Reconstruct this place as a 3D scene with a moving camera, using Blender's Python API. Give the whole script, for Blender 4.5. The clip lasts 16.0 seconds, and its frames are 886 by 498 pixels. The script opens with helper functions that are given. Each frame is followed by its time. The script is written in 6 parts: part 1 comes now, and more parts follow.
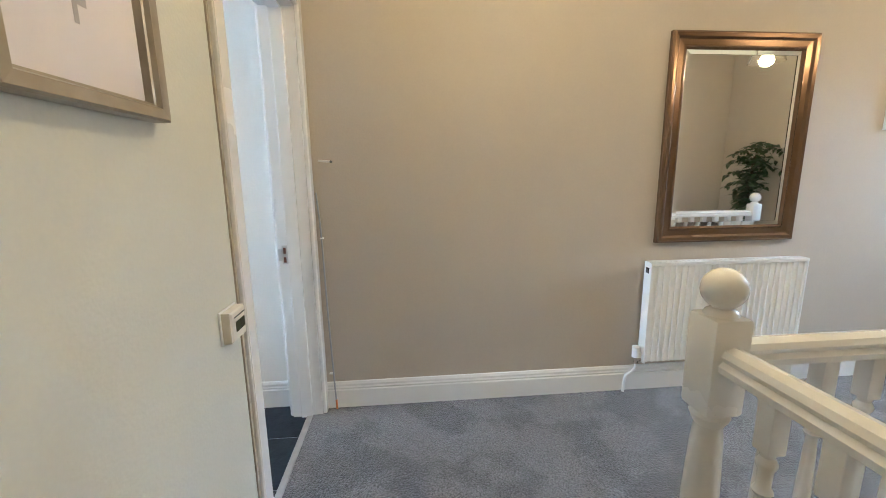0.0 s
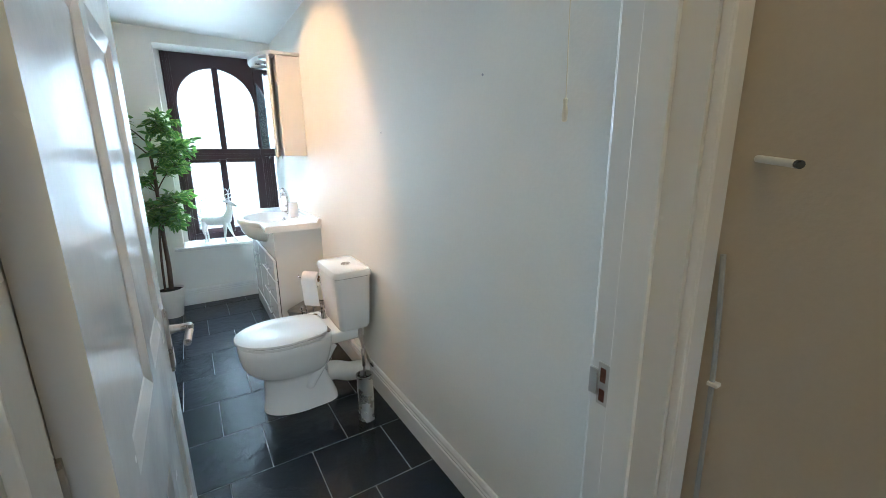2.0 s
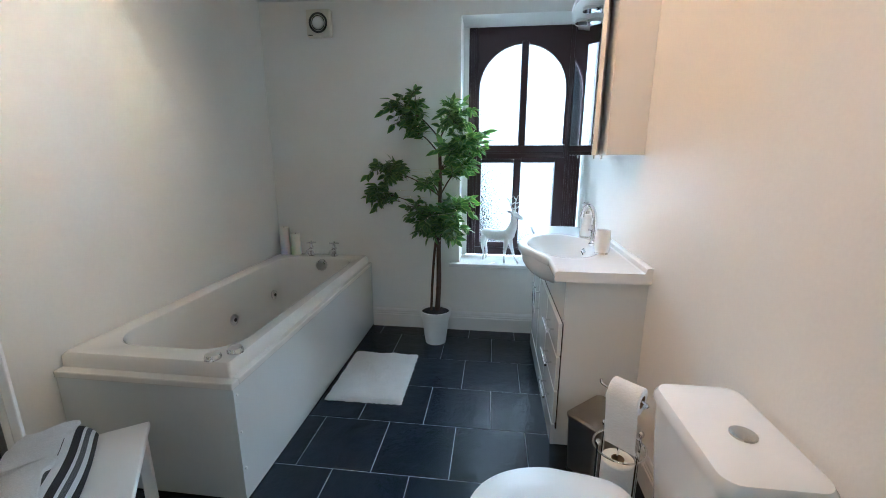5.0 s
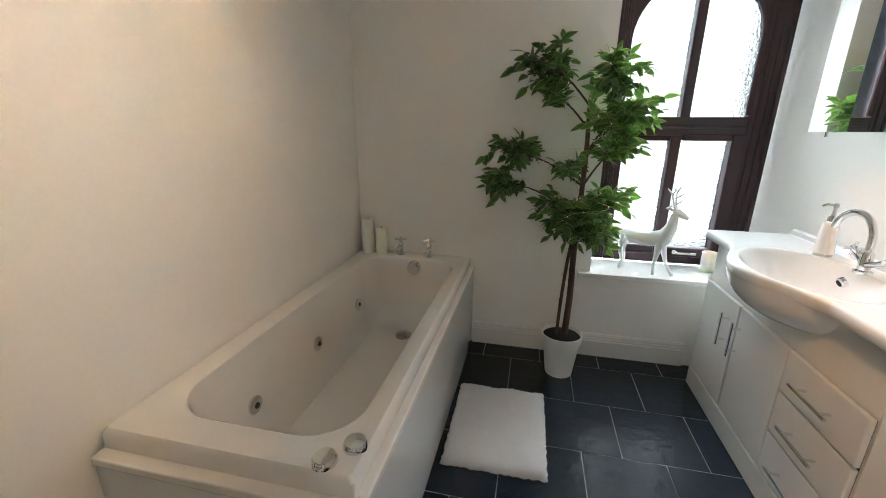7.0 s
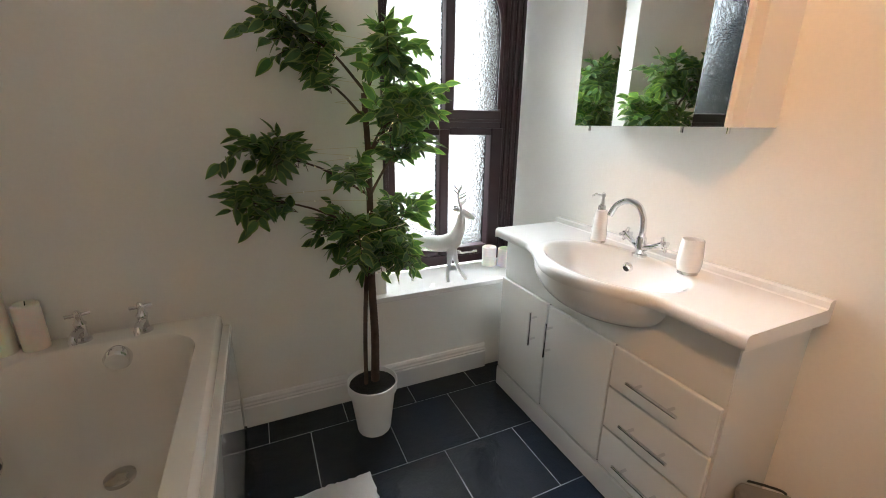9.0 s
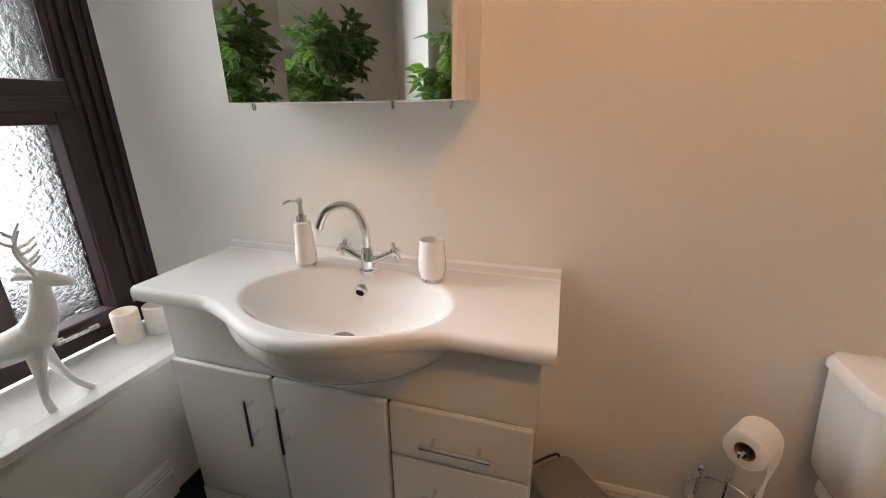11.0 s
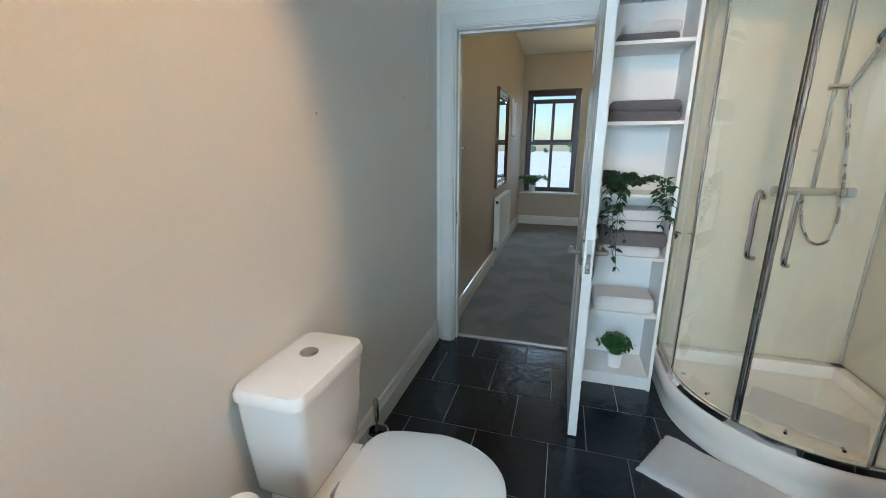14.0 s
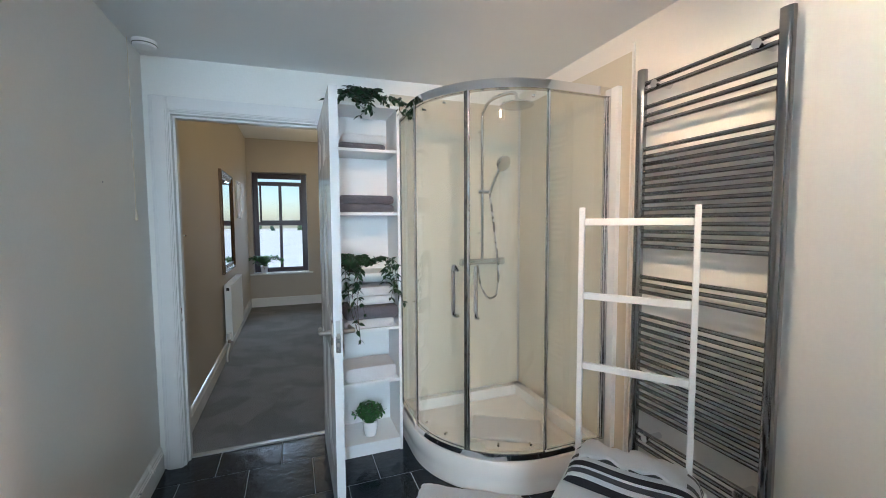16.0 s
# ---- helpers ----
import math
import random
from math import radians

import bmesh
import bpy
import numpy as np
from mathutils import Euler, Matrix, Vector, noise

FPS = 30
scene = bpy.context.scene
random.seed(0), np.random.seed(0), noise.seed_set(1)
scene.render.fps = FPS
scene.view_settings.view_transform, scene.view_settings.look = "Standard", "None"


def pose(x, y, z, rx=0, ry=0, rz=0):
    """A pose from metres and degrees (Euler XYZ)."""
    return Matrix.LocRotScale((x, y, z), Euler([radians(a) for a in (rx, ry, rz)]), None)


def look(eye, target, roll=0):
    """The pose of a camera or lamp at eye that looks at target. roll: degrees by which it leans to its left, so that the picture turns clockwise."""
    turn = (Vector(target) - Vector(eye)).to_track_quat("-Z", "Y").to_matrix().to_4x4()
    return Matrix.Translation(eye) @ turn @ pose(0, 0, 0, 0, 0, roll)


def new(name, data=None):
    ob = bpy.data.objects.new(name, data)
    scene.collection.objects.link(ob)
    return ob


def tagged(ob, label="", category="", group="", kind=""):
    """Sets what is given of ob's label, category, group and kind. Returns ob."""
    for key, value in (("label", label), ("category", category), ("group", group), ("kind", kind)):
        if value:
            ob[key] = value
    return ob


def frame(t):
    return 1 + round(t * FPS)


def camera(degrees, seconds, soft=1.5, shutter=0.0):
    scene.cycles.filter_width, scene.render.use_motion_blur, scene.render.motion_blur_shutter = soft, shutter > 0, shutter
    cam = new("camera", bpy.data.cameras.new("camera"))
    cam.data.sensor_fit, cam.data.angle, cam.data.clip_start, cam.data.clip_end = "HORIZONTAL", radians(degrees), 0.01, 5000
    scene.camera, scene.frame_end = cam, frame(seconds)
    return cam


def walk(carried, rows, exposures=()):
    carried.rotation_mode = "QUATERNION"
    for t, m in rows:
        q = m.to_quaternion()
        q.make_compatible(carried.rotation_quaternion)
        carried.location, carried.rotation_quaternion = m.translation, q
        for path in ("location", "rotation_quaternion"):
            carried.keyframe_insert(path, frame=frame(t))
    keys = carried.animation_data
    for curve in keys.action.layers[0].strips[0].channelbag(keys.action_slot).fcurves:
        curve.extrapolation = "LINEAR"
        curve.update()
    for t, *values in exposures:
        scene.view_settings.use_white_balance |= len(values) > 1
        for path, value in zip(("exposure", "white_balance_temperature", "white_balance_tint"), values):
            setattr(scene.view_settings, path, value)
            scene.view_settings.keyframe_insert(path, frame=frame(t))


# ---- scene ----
cam = camera(95.6, 16.0, soft=0.9)

EXPOSURES = [(0, 2.15, 5300, 6), (1.0, 2.05, 5200, 5), (2.0, 1.05, 5350, 0), (2.5, 0.85, 5700, 2), (3.0, 0.7, 5950, 4), (5.5, 0.45, 5200, 3), (7.0, 0.5, 6600, 9), (8.0, 0.5, 6900, 11), (10.5, -0.1, 6950, 16), (11.0, -0.25, 7300, 18), (11.5, -0.2, 7600, 22), (12.5, 0.25, 6000, 5), (13.5, 0.3, 5450, -2), (15.0, 0.38, 5400, 1), (16.0, 0.35, 5450, 4)]
PATH = [
    (0, (-0.838, -0.2, 1.242), (1.12, -0.378, 0.875), -0.7),
    (0.5, (-0.471, -0.277, 1.268), (1.462, 0.055, 0.875), -0.5),
    (1, (-0.168, -0.257, 1.29), (1.626, 0.544, 0.915), 0.2),
    (1.5, (0.182, -0.189, 1.307), (1.639, 1.11, 0.875), -0.2),
    (2, (0.476, -0.057, 1.324), (1.507, 1.594, 0.862), -0.6),
    (2.5, (0.67, 0.103, 1.327), (1.219, 1.97, 0.864), -0.5),
    (3, (0.749, 0.362, 1.328), (0.966, 2.294, 0.858), -0.1),
    (5.5, (0.491, 1.362, 1.312), (0.133, 3.277, 0.861), 0.3),
    (6, (0.341, 1.501, 1.317), (-0.17, 3.37, 0.82), 0.5),
    (6.5, (0.197, 1.657, 1.32), (-0.354, 3.502, 0.781), 0.5),
    (7, (0.011, 1.795, 1.319), (-0.402, 3.666, 0.744), 0.5),
    (7.5, (-0.117, 1.912, 1.327), (-0.272, 3.818, 0.74), 0.7),
    (8, (-0.176, 2.051, 1.322), (-0.056, 3.959, 0.732), 0.8),
    (10.5, (0.075, 2.805, 1.303), (1.744, 3.717, 0.682), -0.2),
    (11, (0.161, 2.871, 1.297), (1.972, 3.412, 0.643), -0.5),
    (11.5, (0.207, 2.918, 1.294), (2.087, 2.987, 0.616), -0.5),
    (12, (0.26, 2.907, 1.298), (2.086, 2.5, 0.589), -0.1),
    (12.5, (0.296, 2.881, 1.296), (1.984, 2.056, 0.609), -0.0),
    (13, (0.352, 2.874, 1.286), (1.81, 1.659, 0.653), -0.2),
    (13.5, (0.438, 2.881, 1.297), (1.499, 1.281, 0.736), 0.1),
    (14, (0.481, 2.907, 1.318), (1.029, 1.049, 0.823), 0.1),
    (14.5, (0.52, 2.984, 1.343), (0.56, 1.03, 0.919), 0.1),
    (15, (0.534, 3.012, 1.356), (0.194, 1.069, 1.028), 0.0),
    (15.5, (0.539, 3.009, 1.373), (-0.029, 1.103, 1.16), -0.1),
    (16, (0.534, 3.003, 1.375), (-0.166, 1.134, 1.245), -0.3),
]
walk(cam, [(t, look(e, g, r)) for t, e, g, r in PATH], EXPOSURES)

# ---------- world, sun, large lights ----------
world = bpy.data.worlds.new("sky")
scene.world = world
world.use_nodes = True
wn = world.node_tree.nodes
sky = wn.new("ShaderNodeTexSky")
sky.sky_type, sky.sun_disc = "NISHITA", False
sky.sun_elevation, sky.sun_rotation = radians(42), radians(100)
world.node_tree.links.new(sky.outputs[0], wn["Background"].inputs[0])
wn["Background"].inputs[1].default_value = 0.15

sun = new("sun", bpy.data.lights.new("sun", "SUN"))
sun.data.energy, sun.data.angle, sun.data.color = 4.5, radians(0.6), (1, 0.95, 0.88)
sun.matrix_world = look((6, 1.3, 6), (0, 0, 0))


def area(name, eye, target, sx, sy, watts, color):
    ob = new(name, bpy.data.lights.new(name, "AREA"))
    ob.data.shape, ob.data.size, ob.data.size_y = "RECTANGLE", sx, sy
    ob.data.energy, ob.data.color = watts, color
    ob.matrix_world = look(eye, target)
    return ob


window_light = area("sky_light_bath_window", (1.45, 5.0, 1.62), (0.95, 4.0, 1.20), 2.4, 2.7, 480, (0.82, 0.92, 1.0))
window_light.data.spread = radians(140)
area("sky_light_hall_window", (0.71, -9.0, 3.7), (0.71, -2.0, 0.9), 4.5, 2.2, 310, (0.74, 0.86, 1.0))


def spot(name, eye, target, watts, degrees, blend=0.5, color=(1, 0.70, 0.42)):
    ob = new(name, bpy.data.lights.new(name, "SPOT"))
    ob.data.energy, ob.data.color, ob.data.spot_size, ob.data.spot_blend = watts, color, radians(degrees), blend
    ob.data.shadow_soft_size = 0.025
    ob.matrix_world = look(eye, target)
    return ob


# the three heads of the ceiling spotlight bar
SPOTS = [((0.10, 2.50, 2.17), (1.25, 2.62, 1.38)), ((0.02, 2.38, 2.17), (-1.04, 2.42, 1.62)), ((0.06, 2.22, 2.17), (-0.9, 0.95, 1.4))]
spot("spot_lamp", *SPOTS[0], 35, 76, 0.35, (1, 0.52, 0.23))
spot("spot_lamp", *SPOTS[1], 31, 92, 0.8)
spot("spot_lamp", *SPOTS[2], 39, 96, 0.6, (1, 0.58, 0.30))
HALL_LAMPS = [(0.10, -0.75, 2.40), (0.0, -3.15, 2.12)]
for place in HALL_LAMPS:
    ob = new("hall_lamp_light", bpy.data.lights.new("hall_lamp_light", "POINT"))
    ob.data.energy, ob.data.color, ob.data.shadow_soft_size = 5.3, (1, 0.70, 0.34), 0.05
    ob.location = place

# ---------- materials ----------


def mat(name, base, rough=0.5, metal=0.0, vary=0.06, scale=8.0, bump=0.0, bump_scale=60.0, fine=0.0, rough_vary=0.06, sharp=0.2, island=0.0, coat=0.0, sheen=0.0, sub=0.0):
    m = bpy.data.materials.new(name)
    m.use_nodes = True
    n, l = m.node_tree.nodes, m.node_tree.links
    p = n["Principled BSDF"]
    p.inputs["Metallic"].default_value = metal
    p.inputs["Coat Weight"].default_value = coat
    p.inputs["Sheen Weight"].default_value = sheen
    if sub:
        p.inputs["Subsurface Weight"].default_value = sub
        p.inputs["Subsurface Scale"].default_value = 0.02
    co = n.new("ShaderNodeNewGeometry")
    big = n.new("ShaderNodeTexNoise")
    big.inputs["Scale"].default_value, big.inputs["Detail"].default_value = scale, 4
    l.new(co.outputs["Position"], big.inputs["Vector"])
    small = n.new("ShaderNodeTexNoise")
    small.inputs["Scale"].default_value, small.inputs["Detail"].default_value = bump_scale, 5
    l.new(co.outputs["Position"], small.inputs["Vector"])
    ramp = n.new("ShaderNodeMapRange")
    ramp.inputs["From Min"].default_value, ramp.inputs["From Max"].default_value = 0.5 - sharp, 0.5 + sharp
    ramp.inputs["To Min"].default_value, ramp.inputs["To Max"].default_value = 1 - vary, 1 + vary
    l.new(big.outputs["Fac"], ramp.inputs["Value"])
    ramp2 = n.new("ShaderNodeMapRange")
    ramp2.inputs["From Min"].default_value, ramp2.inputs["From Max"].default_value = 0.3, 0.7
    ramp2.inputs["To Min"].default_value, ramp2.inputs["To Max"].default_value = 1 - fine, 1 + fine
    l.new(small.outputs["Fac"], ramp2.inputs["Value"])
    mul = n.new("ShaderNodeMath")
    mul.operation = "MULTIPLY"
    l.new(ramp.outputs[0], mul.inputs[0])
    l.new(ramp2.outputs[0], mul.inputs[1])
    last = mul.outputs[0]
    if island:
        geo, info = n.new("ShaderNodeNewGeometry"), n.new("ShaderNodeObjectInfo")
        add = n.new("ShaderNodeMath")
        l.new(geo.outputs["Random Per Island"], add.inputs[0])
        l.new(info.outputs["Random"], add.inputs[1])
        r3 = n.new("ShaderNodeMapRange")
        r3.inputs["From Max"].default_value = 2
        r3.inputs["To Min"].default_value, r3.inputs["To Max"].default_value = 1 - island, 1 + island
        l.new(add.outputs[0], r3.inputs["Value"])
        mul2 = n.new("ShaderNodeMath")
        mul2.operation = "MULTIPLY"
        l.new(last, mul2.inputs[0])
        l.new(r3.outputs[0], mul2.inputs[1])
        last = mul2.outputs[0]
    mix = n.new("ShaderNodeMix")
    mix.data_type, mix.blend_type = "RGBA", "MULTIPLY"
    mix.inputs["Factor"].default_value = 1
    mix.inputs["A"].default_value = (*base, 1)
    l.new(last, mix.inputs["B"])
    l.new(mix.outputs["Result"], p.inputs["Base Color"])
    rr = n.new("ShaderNodeMapRange")
    rr.inputs["From Min"].default_value, rr.inputs["From Max"].default_value = 0.3, 0.7
    rr.inputs["To Min"].default_value, rr.inputs["To Max"].default_value = max(rough - rough_vary, 0.02), min(rough + rough_vary, 1)
    l.new(big.outputs["Fac"], rr.inputs["Value"])
    l.new(rr.outputs[0], p.inputs["Roughness"])
    if bump:
        b = n.new("ShaderNodeBump")
        b.inputs["Strength"].default_value, b.inputs["Distance"].default_value = bump, 0.01
        l.new(small.outputs["Fac"], b.inputs["Height"])
        l.new(b.outputs[0], p.inputs["Normal"])
    return m


def glass(name, color=(1, 1, 1), rough=0.0, ior=1.45, bump=0.0, bump_scale=60.0):
    m = bpy.data.materials.new(name)
    m.use_nodes = True
    n, l = m.node_tree.nodes, m.node_tree.links
    p = n["Principled BSDF"]
    p.inputs["Base Color"].default_value = (*color, 1)
    p.inputs["Transmission Weight"].default_value = 1
    p.inputs["Roughness"].default_value, p.inputs["IOR"].default_value = rough, ior
    if bump:
        co, v, w = n.new("ShaderNodeTexCoord"), n.new("ShaderNodeTexVoronoi"), n.new("ShaderNodeTexNoise")
        w.inputs["Scale"].default_value, w.inputs["Distortion"].default_value = bump_scale * 0.5, 2.5
        v.feature, v.distance = "SMOOTH_F1", "EUCLIDEAN"
        v.inputs["Scale"].default_value = bump_scale
        l.new(co.outputs["Object"], w.inputs["Vector"])
        l.new(co.outputs["Object"], v.inputs["Vector"])
        add = n.new("ShaderNodeMath")
        l.new(v.outputs["Distance"], add.inputs[0])
        l.new(w.outputs["Fac"], add.inputs[1])
        b = n.new("ShaderNodeBump")
        b.inputs["Strength"].default_value, b.inputs["Distance"].default_value = bump, 0.01
        l.new(add.outputs[0], b.inputs["Height"])
        # ripples of refracted light, put into the glass colour along the bumps
        tone = n.new("ShaderNodeMapRange")
        tone.inputs["From Min"].default_value, tone.inputs["From Max"].default_value = 0.55, 1.15
        tone.inputs["To Min"].default_value, tone.inputs["To Max"].default_value = 0.7, 1.25
        l.new(add.outputs[0], tone.inputs["Value"])
        mix = n.new("ShaderNodeMix")
        mix.data_type, mix.blend_type = "RGBA", "MULTIPLY"
        mix.inputs["Factor"].default_value = 1
        mix.inputs["A"].default_value = (*color, 1)
        l.new(tone.outputs[0], mix.inputs["B"])
        l.new(mix.outputs["Result"], p.inputs["Base Color"])
        l.new(b.outputs[0], p.inputs["Normal"])
    return m


def glow(name, color, strength):
    m = bpy.data.materials.new(name)
    m.use_nodes = True
    p = m.node_tree.nodes["Principled BSDF"]
    p.inputs["Emission Color"].default_value, p.inputs["Emission Strength"].default_value = (*color, 1), strength
    return m


BATH_WALL = mat("bath_wall_paint", (0.835, 0.825, 0.785), 0.56, vary=0.015, scale=3, bump=0.06, bump_scale=90, fine=0.01)
BATH_WALL.node_tree.nodes["Principled BSDF"].inputs["Specular IOR Level"].default_value = 0.28
# paler than HALL_WALL, used only on the wall around the door
HALL_WALL_PALE = mat("hall_wall_pale", (0.65, 0.645, 0.575), 0.6, vary=0.02, scale=3, bump=0.08, bump_scale=110, fine=0.015)
HALL_WALL = mat("hall_wall_paint", (0.50, 0.445, 0.37), 0.62, vary=0.02, scale=3, bump=0.08, bump_scale=110, fine=0.015)
CEILING = mat("ceiling_paint", (0.83, 0.84, 0.83), 0.8, vary=0.015, scale=2, bump=0.05, bump_scale=80)
GLOSS = mat("white_gloss_paint", (0.80, 0.79, 0.77), 0.22, vary=0.02, scale=5, bump=0.06, bump_scale=25, coat=0.2)
LACQUER = mat("white_lacquer", (0.76, 0.77, 0.75), 0.16, vary=0.01, scale=4, coat=0.3)
MELAMINE = mat("white_melamine", (0.82, 0.82, 0.81), 0.4, vary=0.015, scale=6)
ACRYLIC = mat("white_acrylic", (0.82, 0.79, 0.74), 0.14, vary=0.012, scale=3, coat=0.4)
PORCELAIN = mat("white_porcelain", (0.86, 0.86, 0.85), 0.08, vary=0.01, scale=4, coat=0.5)
CHROME = mat("chrome", (0.78, 0.78, 0.79), 0.06, 1.0, vary=0.02, scale=10, rough_vary=0.03)
STEEL = mat("brushed_steel", (0.55, 0.53, 0.5), 0.28, 1.0, vary=0.05, scale=12, bump=0.03, bump_scale=200)
BIN_STEEL = mat("dark_brushed_steel", (0.36, 0.33, 0.30), 0.34, 1.0, vary=0.04, scale=9, rough_vary=0.03)
DARK_CHROME = mat("rail_chrome", (0.32, 0.32, 0.33), 0.14, 1.0, vary=0.03, scale=8)
BRASSY = mat("worn_nickel", (0.42, 0.37, 0.32), 0.3, 1.0, vary=0.2, scale=30)
BROWN_PVC = mat("dark_brown_window_frame", (0.032, 0.012, 0.016), 0.28, vary=0.0, scale=3, rough_vary=0.0)
SLATE = mat("black_slate_tile", (0.005, 0.0105, 0.021), 0.2, vary=0.25, scale=5, fine=0.2, bump=0.38, bump_scale=15, rough_vary=0.03, island=0.18)
SLATE.node_tree.nodes["Principled BSDF"].inputs["Specular IOR Level"].default_value = 0.48
GROUT = mat("grey_grout", (0.35, 0.35, 0.34), 0.9, vary=0.12, scale=20, bump=0.2, bump_scale=200)
CARPET = mat("grey_carpet", (0.115, 0.108, 0.106), 0.95, vary=0.24, scale=3.2, sharp=0.04, fine=0.6, bump=1.0, bump_scale=130, sheen=0.3)
TOWEL_WHITE = mat("white_towel", (0.86, 0.85, 0.85), 0.95, vary=0.03, scale=20, fine=0.08, bump=1.0, bump_scale=330, sheen=0.3)
TOWEL_GREY = mat("grey_towel", (0.15, 0.135, 0.15), 0.95, vary=0.1, scale=20, fine=0.2, bump=1.0, bump_scale=330, sheen=0.3)
TOWEL_BLACK = mat("black_towel", (0.035, 0.03, 0.035), 0.95, vary=0.1, scale=20, fine=0.2, bump=1.0, bump_scale=330)
TOWEL_CHARCOAL = mat("charcoal_towel", (0.065, 0.06, 0.065), 0.95, vary=0.1, scale=20, fine=0.2, bump=1.0, bump_scale=330, sheen=0.2)
LEAF = mat("ficus_leaf", (0.036, 0.098, 0.036), 0.32, vary=0.3, scale=20, island=0.5, fine=0.1, bump=0.1, bump_scale=90)
LEAF_EDGE = mat("pale_leaf_edge", (0.19, 0.27, 0.08), 0.34, vary=0.3, scale=20, island=0.4, fine=0.1)
def leafy(m, share, color):
    """Lets light through a leaf, so that it glows green against a window."""
    n, l = m.node_tree.nodes, m.node_tree.links
    t, x = n.new("ShaderNodeBsdfTranslucent"), n.new("ShaderNodeMixShader")
    t.inputs["Color"].default_value = (*color, 1)
    x.inputs["Fac"].default_value = share
    l.new(n["Principled BSDF"].outputs[0], x.inputs[1])
    l.new(t.outputs[0], x.inputs[2])
    l.new(x.outputs[0], n["Material Output"].inputs["Surface"])


leafy(LEAF, 0.22, (0.16, 0.36, 0.05))
leafy(LEAF_EDGE, 0.25, (0.30, 0.48, 0.08))
LEAF_DARK = mat("dark_leaf", (0.018, 0.05, 0.018), 0.45, vary=0.3, scale=30, island=0.4)
BARK = mat("brown_bark", (0.075, 0.042, 0.03), 0.8, vary=0.4, scale=18, bump=0.6, bump_scale=60)
SOIL = mat("dark_moss", (0.012, 0.010, 0.009), 0.95, vary=0.4, scale=60, bump=0.8, bump_scale=120)
PLASTIC = mat("white_plastic", (0.82, 0.82, 0.80), 0.35, vary=0.01, scale=10)
CREAM_PLASTIC = mat("cream_plastic", (0.72, 0.68, 0.58), 0.4, vary=0.02, scale=10)
DARK_PLASTIC = mat("dark_plastic", (0.02, 0.022, 0.02), 0.3, vary=0.1, scale=20)
WAX = mat("cream_wax", (0.87, 0.84, 0.75), 0.45, vary=0.02, scale=20, sub=0.3)
CERAMIC = mat("satin_white_ceramic", (0.84, 0.83, 0.82), 0.22, vary=0.01, scale=9, coat=0.2)
PAPER = mat("tissue_paper", (0.88, 0.87, 0.85), 0.95, vary=0.02, scale=20, bump=0.3, bump_scale=140)
CARD = mat("brown_card", (0.30, 0.20, 0.12), 0.9, vary=0.1, scale=20)
# near-black for shade painted into gaps and holes, and for candle wicks
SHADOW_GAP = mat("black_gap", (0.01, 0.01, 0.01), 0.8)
MIRROR = mat("mirror_silver", (0.86, 0.88, 0.88), 0.02, 1.0, vary=0.0, rough_vary=0.0)
GILT = mat("bronze_gilt_frame", (0.19, 0.115, 0.065), 0.24, 0.7, vary=0.05, scale=9, rough_vary=0.02)
PEWTER = mat("pewter_frame", (0.40, 0.36, 0.30), 0.35, 0.6, vary=0.1, scale=20)
PRINT = mat("picture_print", (0.72, 0.68, 0.72), 0.6, vary=0.04, scale=4)
CABLE = mat("grey_cable", (0.35, 0.37, 0.40), 0.5)
COPPER = mat("copper_orange", (0.65, 0.22, 0.08), 0.5)
CORD = mat("pull_cord", (0.72, 0.65, 0.5), 0.8)
# dark tint holds down the brightness of the area lamp behind the panes
FROST = glass("obscured_glass", (0.050, 0.052, 0.053), 0.12, 1.45, 0.36, 75)
PANE = glass("clear_glass", (1, 1, 1), 0.0, 1.3)
SHOWER_GLASS = glass("shower_glass", (0.93, 0.955, 0.93), 0.0, 1.4)
SHADE_GLASS = glass("lamp_shade_glass", (1, 0.97, 0.92), 0.12, 1.4)
BULB = glow("warm_bulb", (1, 0.62, 0.3), 14)
SHOWER_PANEL = mat("cream_shower_panel", (0.66, 0.615, 0.50), 0.2, vary=0.02, scale=4, coat=0.2)
STONE = mat("pale_stone_wall", (0.80, 0.78, 0.74), 0.9, vary=0.2, scale=2, bump=0.4, bump_scale=12)
ROOF = mat("grey_roof_slate", (0.50, 0.50, 0.50), 0.8, vary=0.05, scale=3, bump=0.4, bump_scale=14)
GRASS = mat("pale_gravel_yard", (0.50, 0.48, 0.42), 0.9, vary=0.2, scale=2, fine=0.2, bump=0.5, bump_scale=40)
HEDGE = mat("hedge_leaves", (0.16, 0.22, 0.12), 0.8, vary=0.4, scale=3, island=0.4)

# ---------- mesh helpers ----------
BASES = {}


def thing(name, label, category, base, group=""):
    ob = new(name)
    ob.location = base
    ob.empty_display_size = 0.1
    BASES[ob.name] = Vector(base)
    return tagged(ob, label, category, group)


def part(name, bm, material, parent=None, label="", smooth=False):
    me = bpy.data.meshes.new(name)
    bmesh.ops.recalc_face_normals(bm, faces=bm.faces[:])
    if smooth:
        for f in bm.faces:
            f.smooth = True
        for e in bm.edges:
            if len(e.link_faces) == 2 and e.calc_face_angle() > 0.7:
                e.smooth = False
    bm.to_mesh(me)
    bm.free()
    me.materials.append(material)
    ob = new(name, me)
    if parent is not None:
        ob.parent = parent
        base = BASES.get(parent.name)
        if base is not None and parent.type == "EMPTY":
            ob.matrix_parent_inverse = Matrix.Translation(-base)
    if label:
        ob["label"] = label
    return ob


def setting(name, bm, material, label, category, smooth=False):
    return tagged(part(name, bm, material, None, "", smooth), label, category, "", "structure")


